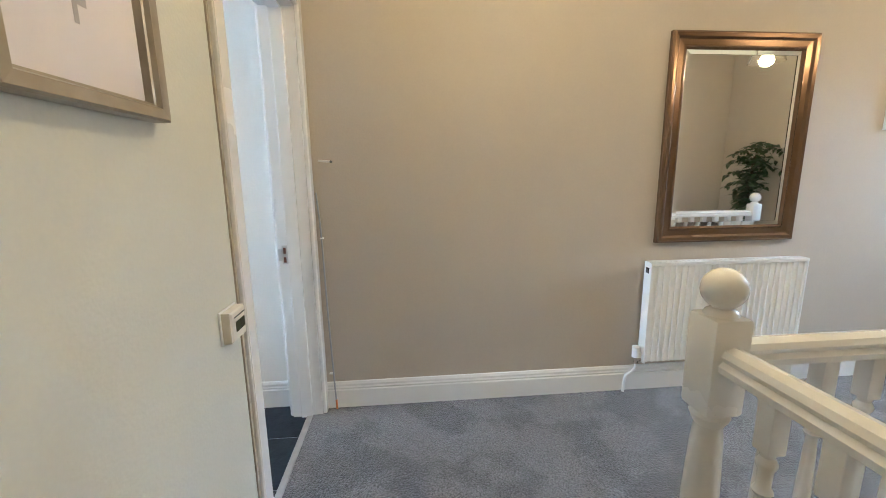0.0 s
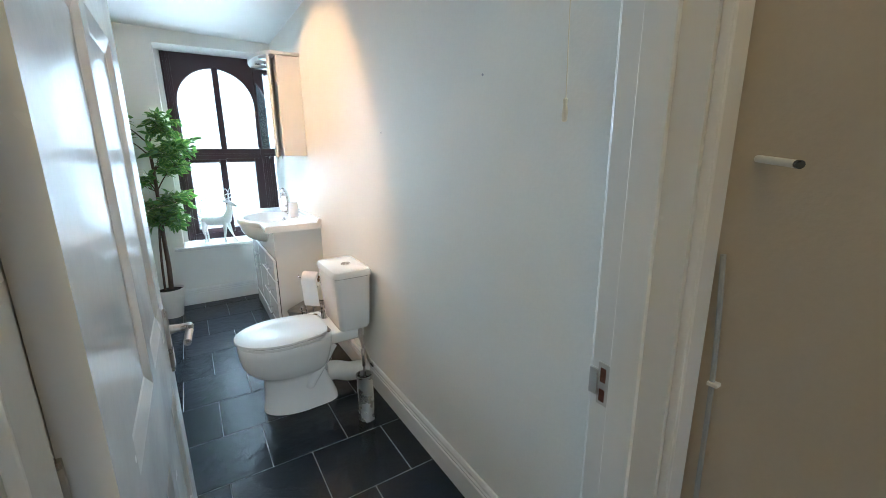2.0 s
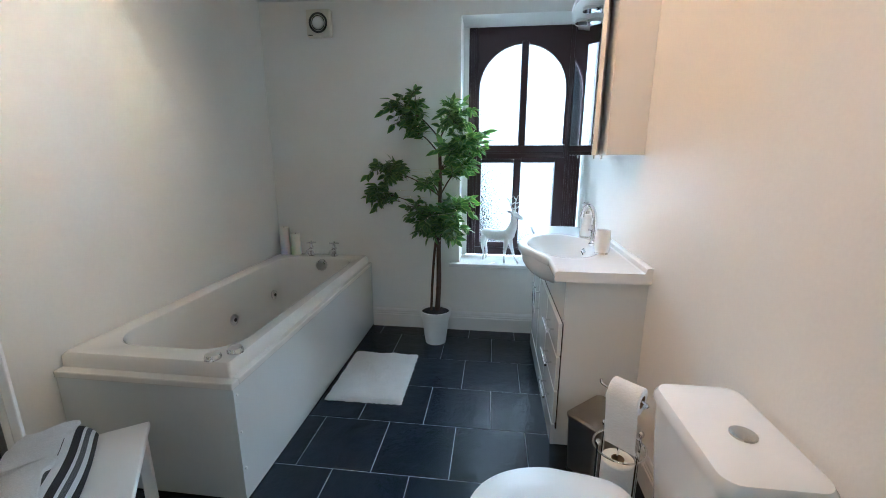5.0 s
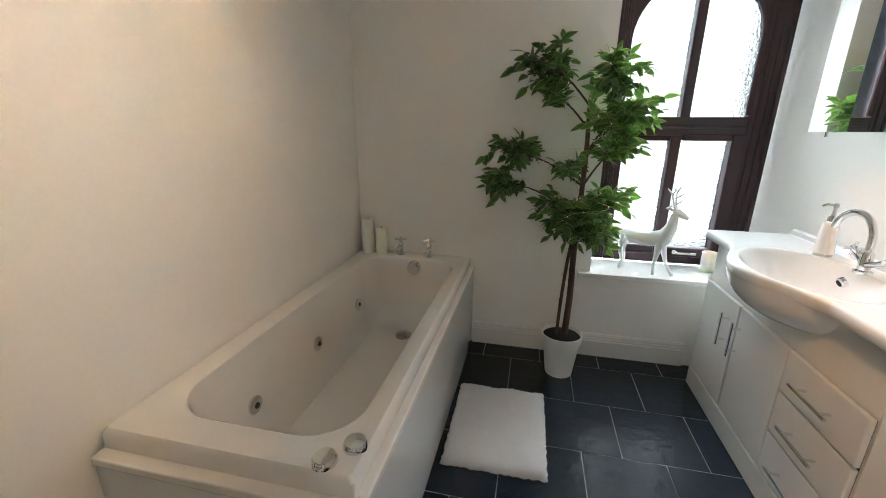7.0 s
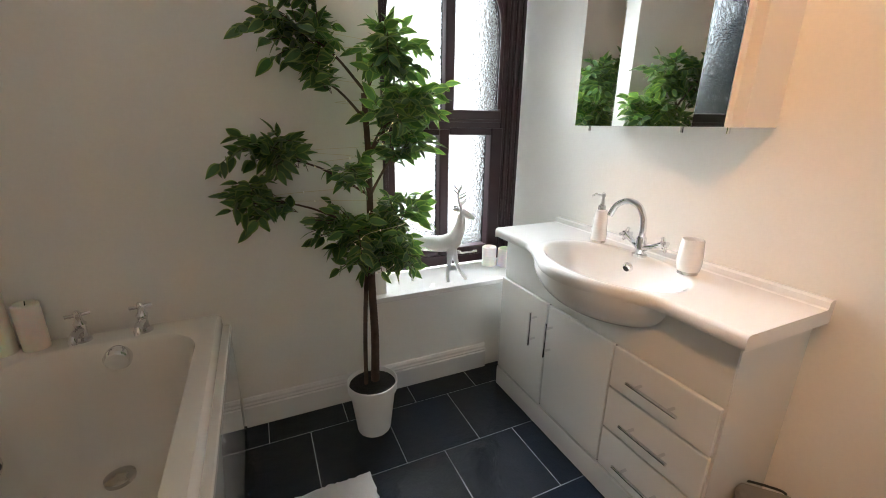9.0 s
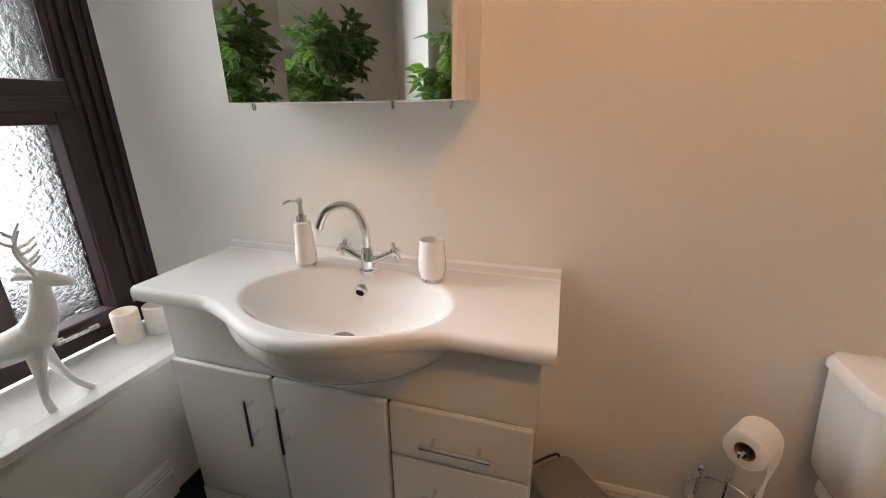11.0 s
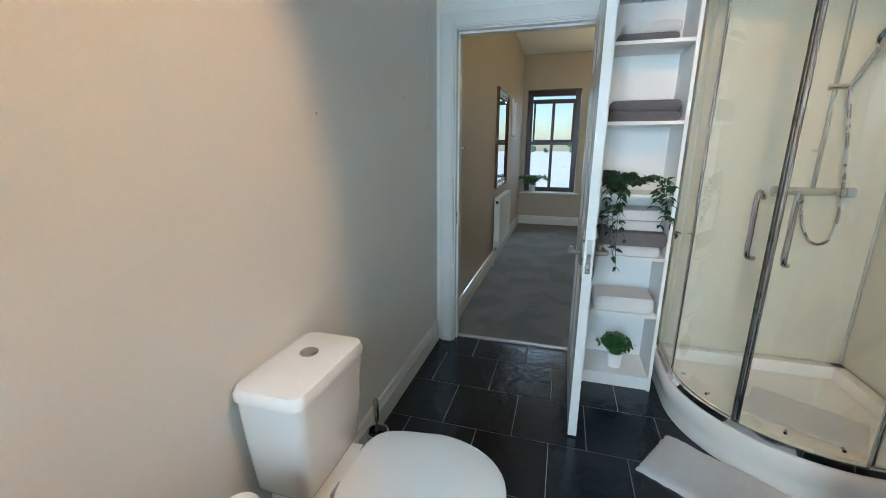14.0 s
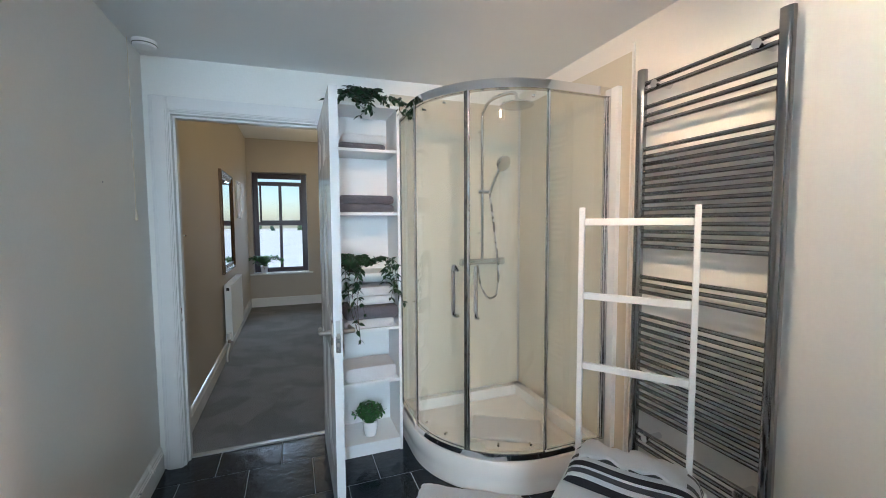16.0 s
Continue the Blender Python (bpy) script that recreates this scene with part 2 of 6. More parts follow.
def whole(name, bm, material, label, category, group="", smooth=False):
    return tagged(part(name, bm, material, None, "", smooth), label, category, group)


def box(bm, x0, x1, y0, y1, z0, z1, bevel=0.0, segs=2):
    vs = [bm.verts.new((x, y, z)) for x in (x0, x1) for y in (y0, y1) for z in (z0, z1)]
    fs = [bm.faces.new([vs[i] for i in q]) for q in ((0, 1, 3, 2), (4, 6, 7, 5), (0, 4, 5, 1), (2, 3, 7, 6), (0, 2, 6, 4), (1, 5, 7, 3))]
    if bevel:
        es = list({e for f in fs for e in f.edges})
        bmesh.ops.bevel(bm, geom=es, offset=bevel, segments=segs, profile=0.5, affect="EDGES")
    return bm


def boxes(*rows, bevel=0.0):
    bm = bmesh.new()
    for r in rows:
        box(bm, *r, bevel=bevel)
    return bm


def ring_loft(bm, rings, cap0=True, cap1=True, closed=True):
    rows = [[bm.verts.new(p) for p in r] for r in rings]
    n = len(rows[0])
    for a, b in zip(rows, rows[1:]):
        for i in range(n if closed else n - 1):
            j = (i + 1) % n
            bm.faces.new((a[i], a[j], b[j], b[i]))
    if cap0:
        bm.faces.new(rows[0][::-1])
    if cap1:
        bm.faces.new(rows[-1])
    return rows


def circle(c, r, axis_a, axis_b, n):
    return [c + axis_a * (r * math.cos(2 * math.pi * i / n)) + axis_b * (r * math.sin(2 * math.pi * i / n)) for i in range(n)]


def rod(bm, p0, p1, r0, r1=None, n=12, caps=True):
    p0, p1 = Vector(p0), Vector(p1)
    d = (p1 - p0).normalized()
    a = d.orthogonal().normalized()
    b = d.cross(a)
    ring_loft(bm, [circle(p0, r0, a, b, n), circle(p1, r0 if r1 is None else r1, a, b, n)], caps, caps)
    return bm


def tube(bm, pts, r, n=10, caps=True):
    pts = [Vector(p) for p in pts]
    rad = r if isinstance(r, (list, tuple)) else [r] * len(pts)
    d = (pts[1] - pts[0]).normalized()
    a = d.orthogonal().normalized()
    rings = []
    for i, p in enumerate(pts):
        t = (pts[min(i + 1, len(pts) - 1)] - pts[max(i - 1, 0)]).normalized()
        a = (a - t * a.dot(t)).normalized()
        rings.append(circle(p, rad[i], a, t.cross(a), n))
    ring_loft(bm, rings, caps, caps)
    return bm


def lathe(bm, profile, c, n=24, cap0=True, cap1=True):
    c = Vector(c)
    ring_loft(bm, [circle(c + Vector((0, 0, z)), r, Vector((1, 0, 0)), Vector((0, 1, 0)), n) for r, z in profile], cap0, cap1)
    return bm


def smooth_path(pts, k=6):
    pts = [Vector(p) for p in pts]
    out = []
    for i in range(len(pts) - 1):
        p0, p1, p2, p3 = pts[max(i - 1, 0)], pts[i], pts[i + 1], pts[min(i + 2, len(pts) - 1)]
        for j in range(k):
            t = j / k
            out.append(0.5 * (2 * p1 + (p2 - p0) * t + (2 * p0 - 5 * p1 + 4 * p2 - p3) * t * t + (3 * p1 - p0 - 3 * p2 + p3) * t**3))
    return out + [pts[-1]]


def rrect(cx, cy, hx, hy, r, z, n=8):
    out, r = [], min(r, hx, hy)
    for qx, qy, a0 in ((1, 1, 0), (-1, 1, 90), (-1, -1, 180), (1, -1, 270)):
        for i in range(n):
            a = radians(a0 + 90 * i / (n - 1))
            out.append((cx + qx * (hx - r) + r * math.cos(a), cy + qy * (hy - r) + r * math.sin(a), z))
    return out


def moulding(bm, profile, p0, p1, out):
    """Sweeps a profile of (offset from the wall, height) from p0 to p1; out: which way the wall faces."""
    p0, p1, out = Vector(p0), Vector(p1), Vector(out)
    ring_loft(bm, [[p + out * o + Vector((0, 0, z)) for o, z in profile] for p in (p0, p1)])
    return bm


SKIRTING = [(0, 0), (0.018, 0), (0.018, 0.098), (0.013, 0.104), (0.016, 0.112), (0.012, 0.120), (0.012, 0.130), (0.006, 0.142), (0, 0.145)]

# ---------- setting ----------
EAST, WEST, NORTH, SOUTH = 1.257, -1.04, 4.12, 0.415   # bathroom wall faces
HALL_E, HALL_W, HALL_S, HALL_N = 1.205, -1.60, -4.20, 0.265
J0, J1, HEAD = 0.335, 1.135, 1.972                       # door opening


def ceil_z(x, y):
    return 2.265 + 0.010 * (y - 0.44) + 0.018 * (1.25 - x)


setting("wall_east", boxes((EAST, 1.42, SOUTH, 4.86, -0.2, 2.9)), BATH_WALL, "smooth off-white painted bathroom wall", "wall")
setting("wall_west", boxes((-1.2, WEST, SOUTH, 4.86, -0.2, 2.9)), BATH_WALL, "smooth off-white painted bathroom wall beside the bath", "wall")
setting("wall_north", boxes((WEST, 0.37, NORTH, 4.52, -0.2, 2.9), (0.37, EAST, NORTH, 4.52, -0.2, 0.512), (0.37, EAST, NORTH, 4.52, 2.212, 2.9)), BATH_WALL, "off-white wall with a deep window recess", "wall")
setting("wall_south", boxes((WEST, J0 - 0.025, 0.34, SOUTH, -0.2, 2.9), (J1 + 0.025, EAST, 0.34, SOUTH, -0.2, 2.9), (J0 - 0.025, J1 + 0.025, 0.34, SOUTH, HEAD + 0.025, 2.9)), BATH_WALL, "off-white wall around the bathroom door", "wall")
setting("wall_hall_north", boxes((HALL_W, J0 - 0.025, HALL_N, 0.34, -0.2, 2.9), (J1 + 0.025, HALL_E, HALL_N, 0.34, -0.2, 2.9), (J0 - 0.025, J1 + 0.025, HALL_N, 0.34, HEAD + 0.025, 2.9)), HALL_WALL_PALE, "pale landing wall around the door", "wall")
setting("wall_hall_east", boxes((HALL_E, 1.42, -4.6, SOUTH - 0.077, -0.2, 2.9)), HALL_WALL, "beige painted landing wall with mirror and radiator", "wall")
setting("wall_hall_west", boxes((-1.75, HALL_W, -4.6, 0.34, -3, 2.9)), HALL_WALL, "beige painted landing wall", "wall")
setting("wall_hall_south", boxes((HALL_W, 0.285, -4.52, HALL_S, -3, 2.9), (1.14, HALL_E, -4.52, HALL_S, -0.2, 2.9), (0.285, 1.14, -4.52, HALL_S, -0.2, 0.54), (0.285, 1.14, -4.52, HALL_S, 2.215, 2.9)), HALL_WALL, "beige landing wall with a window recess", "wall")

bm = bmesh.new()
ring = [(WEST - 0.1, 0.36), (EAST + 0.1, 0.36), (EAST + 0.1, 4.3), (WEST - 0.1, 4.3)]
ring_loft(bm, [[(x, y, ceil_z(x, y) + h) for x, y in ring] for h in (0, 0.08)])
setting("ceiling_bathroom", bm, CEILING, "white painted bathroom ceiling", "ceiling")
setting("ceiling_hall", boxes((-1.7, 1.3, -4.4, 0.30, 2.745, 2.85)), CEILING, "white painted landing ceiling", "ceiling")

# landing carpet, with the stairwell left open
WELL = (-1.60, -0.15, -3.30, -0.89)
hall_floor = setting("floor_hall", boxes((WELL[1], HALL_E, HALL_S, 0.315, -0.2, 0.006), (HALL_W, WELL[1], WELL[3], 0.315, -0.2, 0.006), (HALL_W, WELL[1], HALL_S, WELL[2], -0.2, 0.006)), CARPET, "grey cut-pile carpet with vacuum marks", "carpet")
setting("threshold_strip", boxes((J0, J1, 0.315, 0.345, -0.01, 0.010), bevel=0.003), mat("worn_threshold_metal", (0.42, 0.40, 0.37), 0.4, 0.4, vary=0.15, scale=20), "pale threshold strip between carpet and tiles", "threshold")
for k in range(9):
    whole("stair_step", boxes((WELL[0], WELL[1], WELL[3] - 0.26 * (k + 1), WELL[3] - 0.26 * k, -0.19 * (k + 1) - 0.19, -0.19 * (k + 1)), bevel=0.008), CARPET, "grey carpeted stair step going down", "stair", "stairs down")


def skirt(name, p0, p1, out):
    bm = bmesh.new()
    moulding(bm, SKIRTING, p0, p1, out)
    return setting(name, bm, GLOSS, "white moulded skirting board", "skirting")


skirt("baseboard_east", (EAST, 0.433, 0), (EAST, NORTH, 0), (-1, 0, 0))
skirt("baseboard_north", (-0.30, NORTH, 0), (0.93, NORTH, 0), (0, -1, 0))
skirt("baseboard_hall_east", (HALL_E, HALL_S, 0.006), (HALL_E, HALL_N - 0.016, 0.006), (-1, 0, 0))
skirt("baseboard_hall_south", (WELL[1], HALL_S, 0.006), (HALL_E - 0.018, HALL_S, 0.006), (0, 1, 0))
skirt("baseboard_hall_north", (HALL_W, HALL_N, 0.006), (J0 - 0.086, HALL_N, 0.006), (0, -1, 0))

# door lining, stops and architraves
bm = boxes((J0 - 0.025, J0, HALL_N, SOUTH, 0, HEAD + 0.025), (J1, J1 + 0.025, HALL_N, SOUTH, 0, HEAD + 0.025), (J0, J1, HALL_N, SOUTH, HEAD, HEAD + 0.025))
lining = setting("door_frame", bm, GLOSS, "white gloss-painted door lining", "door frame")
part("door_stop", boxes((J0, J0 + 0.012, HALL_N + 0.05, 0.372, 0, HEAD), (J1 - 0.012, J1, HALL_N + 0.05, 0.372, 0, HEAD), (J0 + 0.012, J1 - 0.012, HALL_N + 0.05, 0.372, HEAD - 0.012, HEAD), bevel=0.002), GLOSS, lining)
sp = part("strike_plate", boxes((J1 - 0.003, J1, 0.377, 0.402, 0.820, 0.912), (J1 - 0.006, J1, 0.402, 0.420, 0.838, 0.895)), STEEL, lining, "worn steel strike plate")
part("strike_hole", boxes((J1 - 0.0045, J1 - 0.003, 0.384, 0.396, 0.828, 0.855), (J1 - 0.0045, J1 - 0.003, 0.384, 0.396, 0.871, 0.902)), mat("rusty_recess", (0.10, 0.035, 0.02), 0.8, vary=0.3, scale=80), sp)


def architrave(name, y0, sign, xs, width, steps=((0.012, 0.0), (0.018, 0.012), (0.022, 0.030))):
    """Upright and head boards of the moulded door surround on one wall face."""
    bm = bmesh.new()
    for lift, inset in steps:
        y1 = y0 + sign * lift
        a, b = sorted((y0, y1))
        w = width - inset
        if xs[0]:
            box(bm, J0 - 0.008 - width + inset * 0.3, J0 - 0.008 - inset * 0.4, a, b, 0, HEAD + width, 0.003)
        box(bm, J1 + 0.008 + inset * 0.4, min(J1 + 0.008 + w + inset * 0.4, xs[1]), a, b, 0, HEAD + width, 0.003)
        box(bm, J0 - 0.008, J1 + 0.008, a, b, HEAD + 0.008 + inset * 0.4, HEAD + width, 0.003)
    return setting(name, bm, GLOSS, "white moulded door architrave, thickly painted", "architrave")


architrave("trim_door_bath", SOUTH, 1, (False, 1.235), 0.088)
architrave("trim_door_hall", HALL_N, -1, (True, HALL_E - 0.002), 0.060, ((0.016, 0.0), (0.019, 0.008)))
setting("trim_wall_bead", boxes((J0 - 0.080, J0 - 0.0685, HALL_N - 0.005, HALL_N, 0, HEAD + 0.06)), mat("grey_filler", (0.42, 0.37, 0.30), 0.8, vary=0.2, scale=30), "rough grey filler joint beside the architrave", "filler joint")

# ---------- bathroom window ----------
FY0, FY1 = 4.375, 4.45
win = thing("window_1", "dark brown arched-light window with obscured glass", "window", (0.82, 4.40, 0.53))
win["kind"] = "structure"
part("window_sill", boxes((0.30, EAST - 0.002, 4.075, 4.125, 0.508, 0.536), (0.372, EAST - 0.002, 4.12, FY0, 0.514, 0.536), bevel=0.004), GLOSS, win, "white gloss-painted window sill")
part("reveal_filler", boxes((0.3705, 0.4075, FY0 - 0.012, FY1 + 0.02, 0.536, 2.211)), BATH_WALL, win, "plastered reveal beside the frame")
X0, X1, Z0, Z1 = 0.408, 1.245, 0.540, 2.208
bm = boxes((X0, 0.475, FY0, FY1, Z0, Z1), (1.125, X1, FY0, FY1, Z0, Z1), (0.475, 1.125, FY0, FY1, Z0, 0.60), (0.475, 1.125, FY0, FY1, 1.290, 1.392), bevel=0.006)
part("window_frame", bm, BROWN_PVC, win)
AX, AZ, AR = 0.80, 1.782, 0.325
bm = bmesh.new()
rows = []
for i in range(33):
    x = 0.475 + 0.65 * i / 32
    z = AZ + math.sqrt(max(AR * AR - (x - AX) ** 2, 0.0))
    rows.append([(x, FY0 + 0.008, z), (x, FY0 + 0.008, Z1), (x, FY1, Z1), (x, FY1, z)])
ring_loft(bm, rows)
part("arch_panel", bm, BROWN_PVC, win)
bm = bmesh.new()
arc = [(0.478, FY0 + 0.02, 1.40)] + [(AX + AR * math.cos(radians(a)), FY0 + 0.02, AZ + AR * math.sin(radians(a))) for a in range(180, -1, -6)] + [(1.122, FY0 + 0.02, 1.40)]
tube(bm, arc, 0.013, 8)
part("arch_bead", bm, BROWN_PVC, win, smooth=True)
part("mullion", boxes((0.785, 0.835, FY0 - 0.004, FY1, 1.385, 2.112), bevel=0.008), BROWN_PVC, win)
part("lower_mullion", boxes((0.758, 0.812, FY0 - 0.002, FY1, 0.60, 1.292), bevel=0.008), BROWN_PVC, win)
sash = part("casement_sash", boxes((0.475, 0.512, FY0 + 0.01, FY1, 0.60, 1.29), (0.512, 0.758, FY0 + 0.01, FY1, 0.60, 0.642), (0.512, 0.758, FY0 + 0.01, FY1, 1.262, 1.29), bevel=0.005), BROWN_PVC, win)
part("casement_sash", boxes((1.062, 1.135, FY0 - 0.012, FY1, 0.588, 1.302), (0.812, 1.062, FY0 - 0.012, FY1, 0.588, 0.642), (0.812, 1.062, FY0 - 0.012, FY1, 1.264, 1.302), bevel=0.007), BROWN_PVC, win)
bm = boxes((0.86, 0.885, FY0 - 0.03, FY0 - 0.012, 0.606, 0.628), bevel=0.003)
box(bm, 0.862, 0.985, FY0 - 0.042, FY0 - 0.030, 0.609, 0.623, 0.004)
part("window_handle", bm, STEEL, win, "brushed metal casement handle")
for x0, x1 in ((1.150, 1.166), (1.186, 1.200), (1.222, 1.244), (0.410, 0.424), (0.446, 0.458)):
    part("frame_bead", boxes((x0, x1, FY0 - 0.010, FY0 + 0.002, Z0 + 0.01, Z1 - 0.01), bevel=0.004), BROWN_PVC, win)
part("frame_bead", boxes((0.480, 1.120, FY0 - 0.008, FY0 + 0.002, 1.330, 1.346), bevel=0.004), BROWN_PVC, win)
for x0, x1, z0, z1 in ((0.465, 0.795, 1.38, 2.13), (0.825, 1.135, 1.38, 2.13), (0.50, 0.77, 0.63, 1.275), (0.80, 1.075, 0.63, 1.275)):
    pane = part("pane", boxes((x0, x1, 4.418, 4.424, z0, z1)), FROST, win)
    pane.visible_shadow = False

# ---------- landing window ----------
hw = thing("window_2", "dark brown sash window with clear glass", "window", (0.71, -4.35, 0.54))
hw["kind"] = "structure"
part("window_sill", boxes((0.22, 1.19, -4.35, -4.155, 0.535, 0.560), bevel=0.004), GLOSS, hw, "white painted window sill")
HY0, HY1 = -4.44, -4.36
bm = boxes((0.29, 0.375, HY0, HY1, 0.56, 2.21), (1.05, 1.135, HY0, HY1, 0.56, 2.21), (0.375, 1.05, HY0, HY1, 0.56, 0.635), (0.375, 1.05, HY0, HY1, 2.125, 2.21), (0.375, 1.05, HY0, HY1, 2.01, 2.075), (0.375, 1.05, HY0, HY1 + 0.012, 1.345, 1.405), bevel=0.006)
part("window_frame", bm, BROWN_PVC, hw)
part("glazing_bar", boxes((0.688, 0.736, HY0 + 0.01, HY1, 0.635, 1.345), bevel=0.006), BROWN_PVC, hw)
part("glazing_bar", boxes((0.688, 0.736, HY0 + 0.01, HY1, 1.405, 2.01), bevel=0.006), BROWN_PVC, hw)
part("sash_frame", boxes((0.375, 0.405, HY1 - 0.01, HY1 + 0.015, 1.405, 2.01), (1.00, 1.03, HY1 - 0.01, HY1 + 0.015, 1.405, 2.01), (0.405, 1.00, HY1 - 0.01, HY1 + 0.015, 1.405, 1.43), bevel=0.004), BROWN_PVC, hw)
pane = part("pane", boxes((0.36, 1.06, -4.405, -4.400, 0.62, 2.14)), PANE, hw)
pane.visible_shadow = False

# ---------- outdoors ----------
setting("ground", boxes((-400, 400, -400, 400, -3.3, -3.1)), GRASS, "pale gravel ground outside", "ground")
house = thing("house", "pale stone neighbouring house with a grey slate roof", "house", (1.0, -18, -3.1))
part("wall", boxes((-3, 9, -24, -17, -3.1, -0.8)), STONE, house)
bm = bmesh.new()
ring_loft(bm, [[(x, -24.4, -0.9), (x, -20.5, 1.0), (x, -16.6, -0.9)] for x in (-3.4, 9.4)])
part("roof", bm, ROOF, house)
random.seed(4)
bm = bmesh.new()
for i in range(900):
    a, h = random.uniform(0, 6.28), random.random()
    c = Vector((random.uniform(-22, 22), -42 + random.uniform(-3, 3), -3.1 + 4.6 * h * (0.7 + 0.3 * math.sin(i))))
    n1 = Vector((random.uniform(-1, 1), random.uniform(-1, 1), random.uniform(-1, 1))).normalized()
    n2 = n1.orthogonal().normalized()
    s = random.uniform(0.3, 0.8)
    bm.faces.new([bm.verts.new(c + s * (n1 * math.cos(q) + n2 * math.sin(q) * 0.6)) for q in (0, 1.2, 2.2, 3.1, 4.2, 5.3)])
tagged(part("hedge_trees", bm, HEDGE), "distant green trees behind the house", "trees", "", "stuff")

# ---------- bath ----------
bath = thing("bath", "white acrylic whirlpool bath with chrome jets", "bath", (-0.67, 3.26, 0))
CX, CY = (WEST + 0.003 - 0.33) / 2, (2.44 + NORTH - 0.003) / 2
HX, HY = (-0.33 - WEST - 0.003) / 2, (NORTH - 0.003 - 2.44) / 2
bm = bmesh.new()
ICX, ICY = -0.672, 3.275
loft = [rrect(CX, CY, HX, HY, 0.006, 0.512), rrect(CX, CY, HX, HY, 0.012, 0.556), rrect(CX, CY, HX - 0.010, HY - 0.010, 0.014, 0.570),
        rrect(ICX, ICY, 0.284, 0.742, 0.15, 0.570), rrect(ICX, ICY, 0.276, 0.734, 0.145, 0.566), rrect(ICX, ICY, 0.271, 0.727, 0.14, 0.552),
        rrect(ICX, ICY + 0.005, 0.260, 0.712, 0.13, 0.44), rrect(ICX, ICY + 0.012, 0.248, 0.685, 0.12, 0.28), rrect(ICX, ICY + 0.02, 0.236, 0.655, 0.11, 0.19),
        rrect(ICX, ICY + 0.02, 0.205, 0.61, 0.10, 0.150), rrect(ICX, ICY + 0.03, 0.05, 0.40, 0.04, 0.140)]
ring_loft(bm, loft, False, True)
part("tub", bm, ACRYLIC, bath, smooth=True)
part("ledge", boxes((WEST + 0.002, -0.303, 2.405, 2.450, 0.484, 0.5125), (-0.345, -0.303, 2.450, NORTH - 0.002, 0.484, 0.5125), bevel=0.005), ACRYLIC, bath, "moulded lower edge of the rim")
part("front_panel", boxes((-0.318, -0.306, 2.412, NORTH - 0.002, 0.006, 0.484)), mat("high_gloss_panel", (0.78, 0.79, 0.77), 0.05, vary=0.01, scale=4, coat=0.8, rough_vary=0.01), bath, "glossy white side panel")
part("end_panel", boxes((WEST + 0.002, -0.318, 2.412, 2.424, 0.006, 0.484)), LACQUER, bath, "white end panel")
for z in (0.455, 0.30, 0.14):
    bm = bmesh.new()
    rod(bm, (-0.306, 2.428, z), (-0.301, 2.428, z), 0.006, 0.004, 10)
    part("panel_screw", bm, PLASTIC, bath)
for y in (2.86, 3.31, 3.765):
    bm = bmesh.new()
    tube(bm, [(-0.940, y, 0.345), (-0.918, y, 0.345), (-0.913, y, 0.345)], [0.034, 0.034, 0.024], 20)
    jet = part("jet", bm, CHROME, bath, "chrome whirlpool jet", True)
    bm = bmesh.new()
    tube(bm, [(-0.915, y, 0.345), (-0.909, y, 0.345)], [0.014, 0.010], 14)
    part("jet_nozzle", bm, DARK_PLASTIC, jet)
bm = bmesh.new()
tube(bm, [(-0.652, 4.012, 0.515), (-0.652, 3.980, 0.510), (-0.652, 3.970, 0.508)], [0.042, 0.042, 0.034], 24)
part("overflow", bm, CHROME, bath, "round chrome overflow", True)
bm = bmesh.new()
lathe(bm, [(0.045, 0.140), (0.045, 0.158), (0.03, 0.163)], (-0.672, 3.82, 0), 24)
part("plug", bm, STEEL, bath, "round metal waste plug", True)
for x, y in ((-0.418, 2.475), (-0.368, 2.535)):
    bm = bmesh.new()
    lathe(bm, [(0.031, 0.569), (0.031, 0.578), (0.026, 0.588), (0.012, 0.592)], (x, y, 0), 24)
    part("control_knob", bm, CHROME, bath, "round chrome jet control", True)
for x in (-0.755, -0.575):
    tap = thing("bath_tap", "chrome cross-head bath tap on the rim", "tap", (x, 4.06, 0.57), "pair of bath taps")
    bm = bmesh.new()
    lathe(bm, [(0.026, 0.569), (0.026, 0.577), (0.016, 0.585), (0.016, 0.625), (0.020, 0.635), (0.013, 0.645), (0.009, 0.668)], (x, 4.06, 0), 18)
    body = part("tap_body", bm, CHROME, tap, smooth=True)
    bm = bmesh.new()
    tube(bm, smooth_path([(x, 4.06, 0.612), (x, 4.02, 0.620), (x, 3.985, 0.612), (x, 3.975, 0.595)], 4), 0.013, 12)
    part("spout", bm, CHROME, tap, smooth=True)
    bm = bmesh.new()
    for a in (20, 110):
        d = Vector((math.cos(radians(a)), math.sin(radians(a)), 0)) * 0.034
        rod(bm, Vector((x, 4.06, 0.668)) - d, Vector((x, 4.06, 0.668)) + d, 0.0065, n=10)
    lathe(bm, [(0.011, 0.658), (0.012, 0.672), (0.006, 0.684)], (x, 4.06, 0), 12)
    part("cross_handle", bm, CHROME, tap, smooth=True)
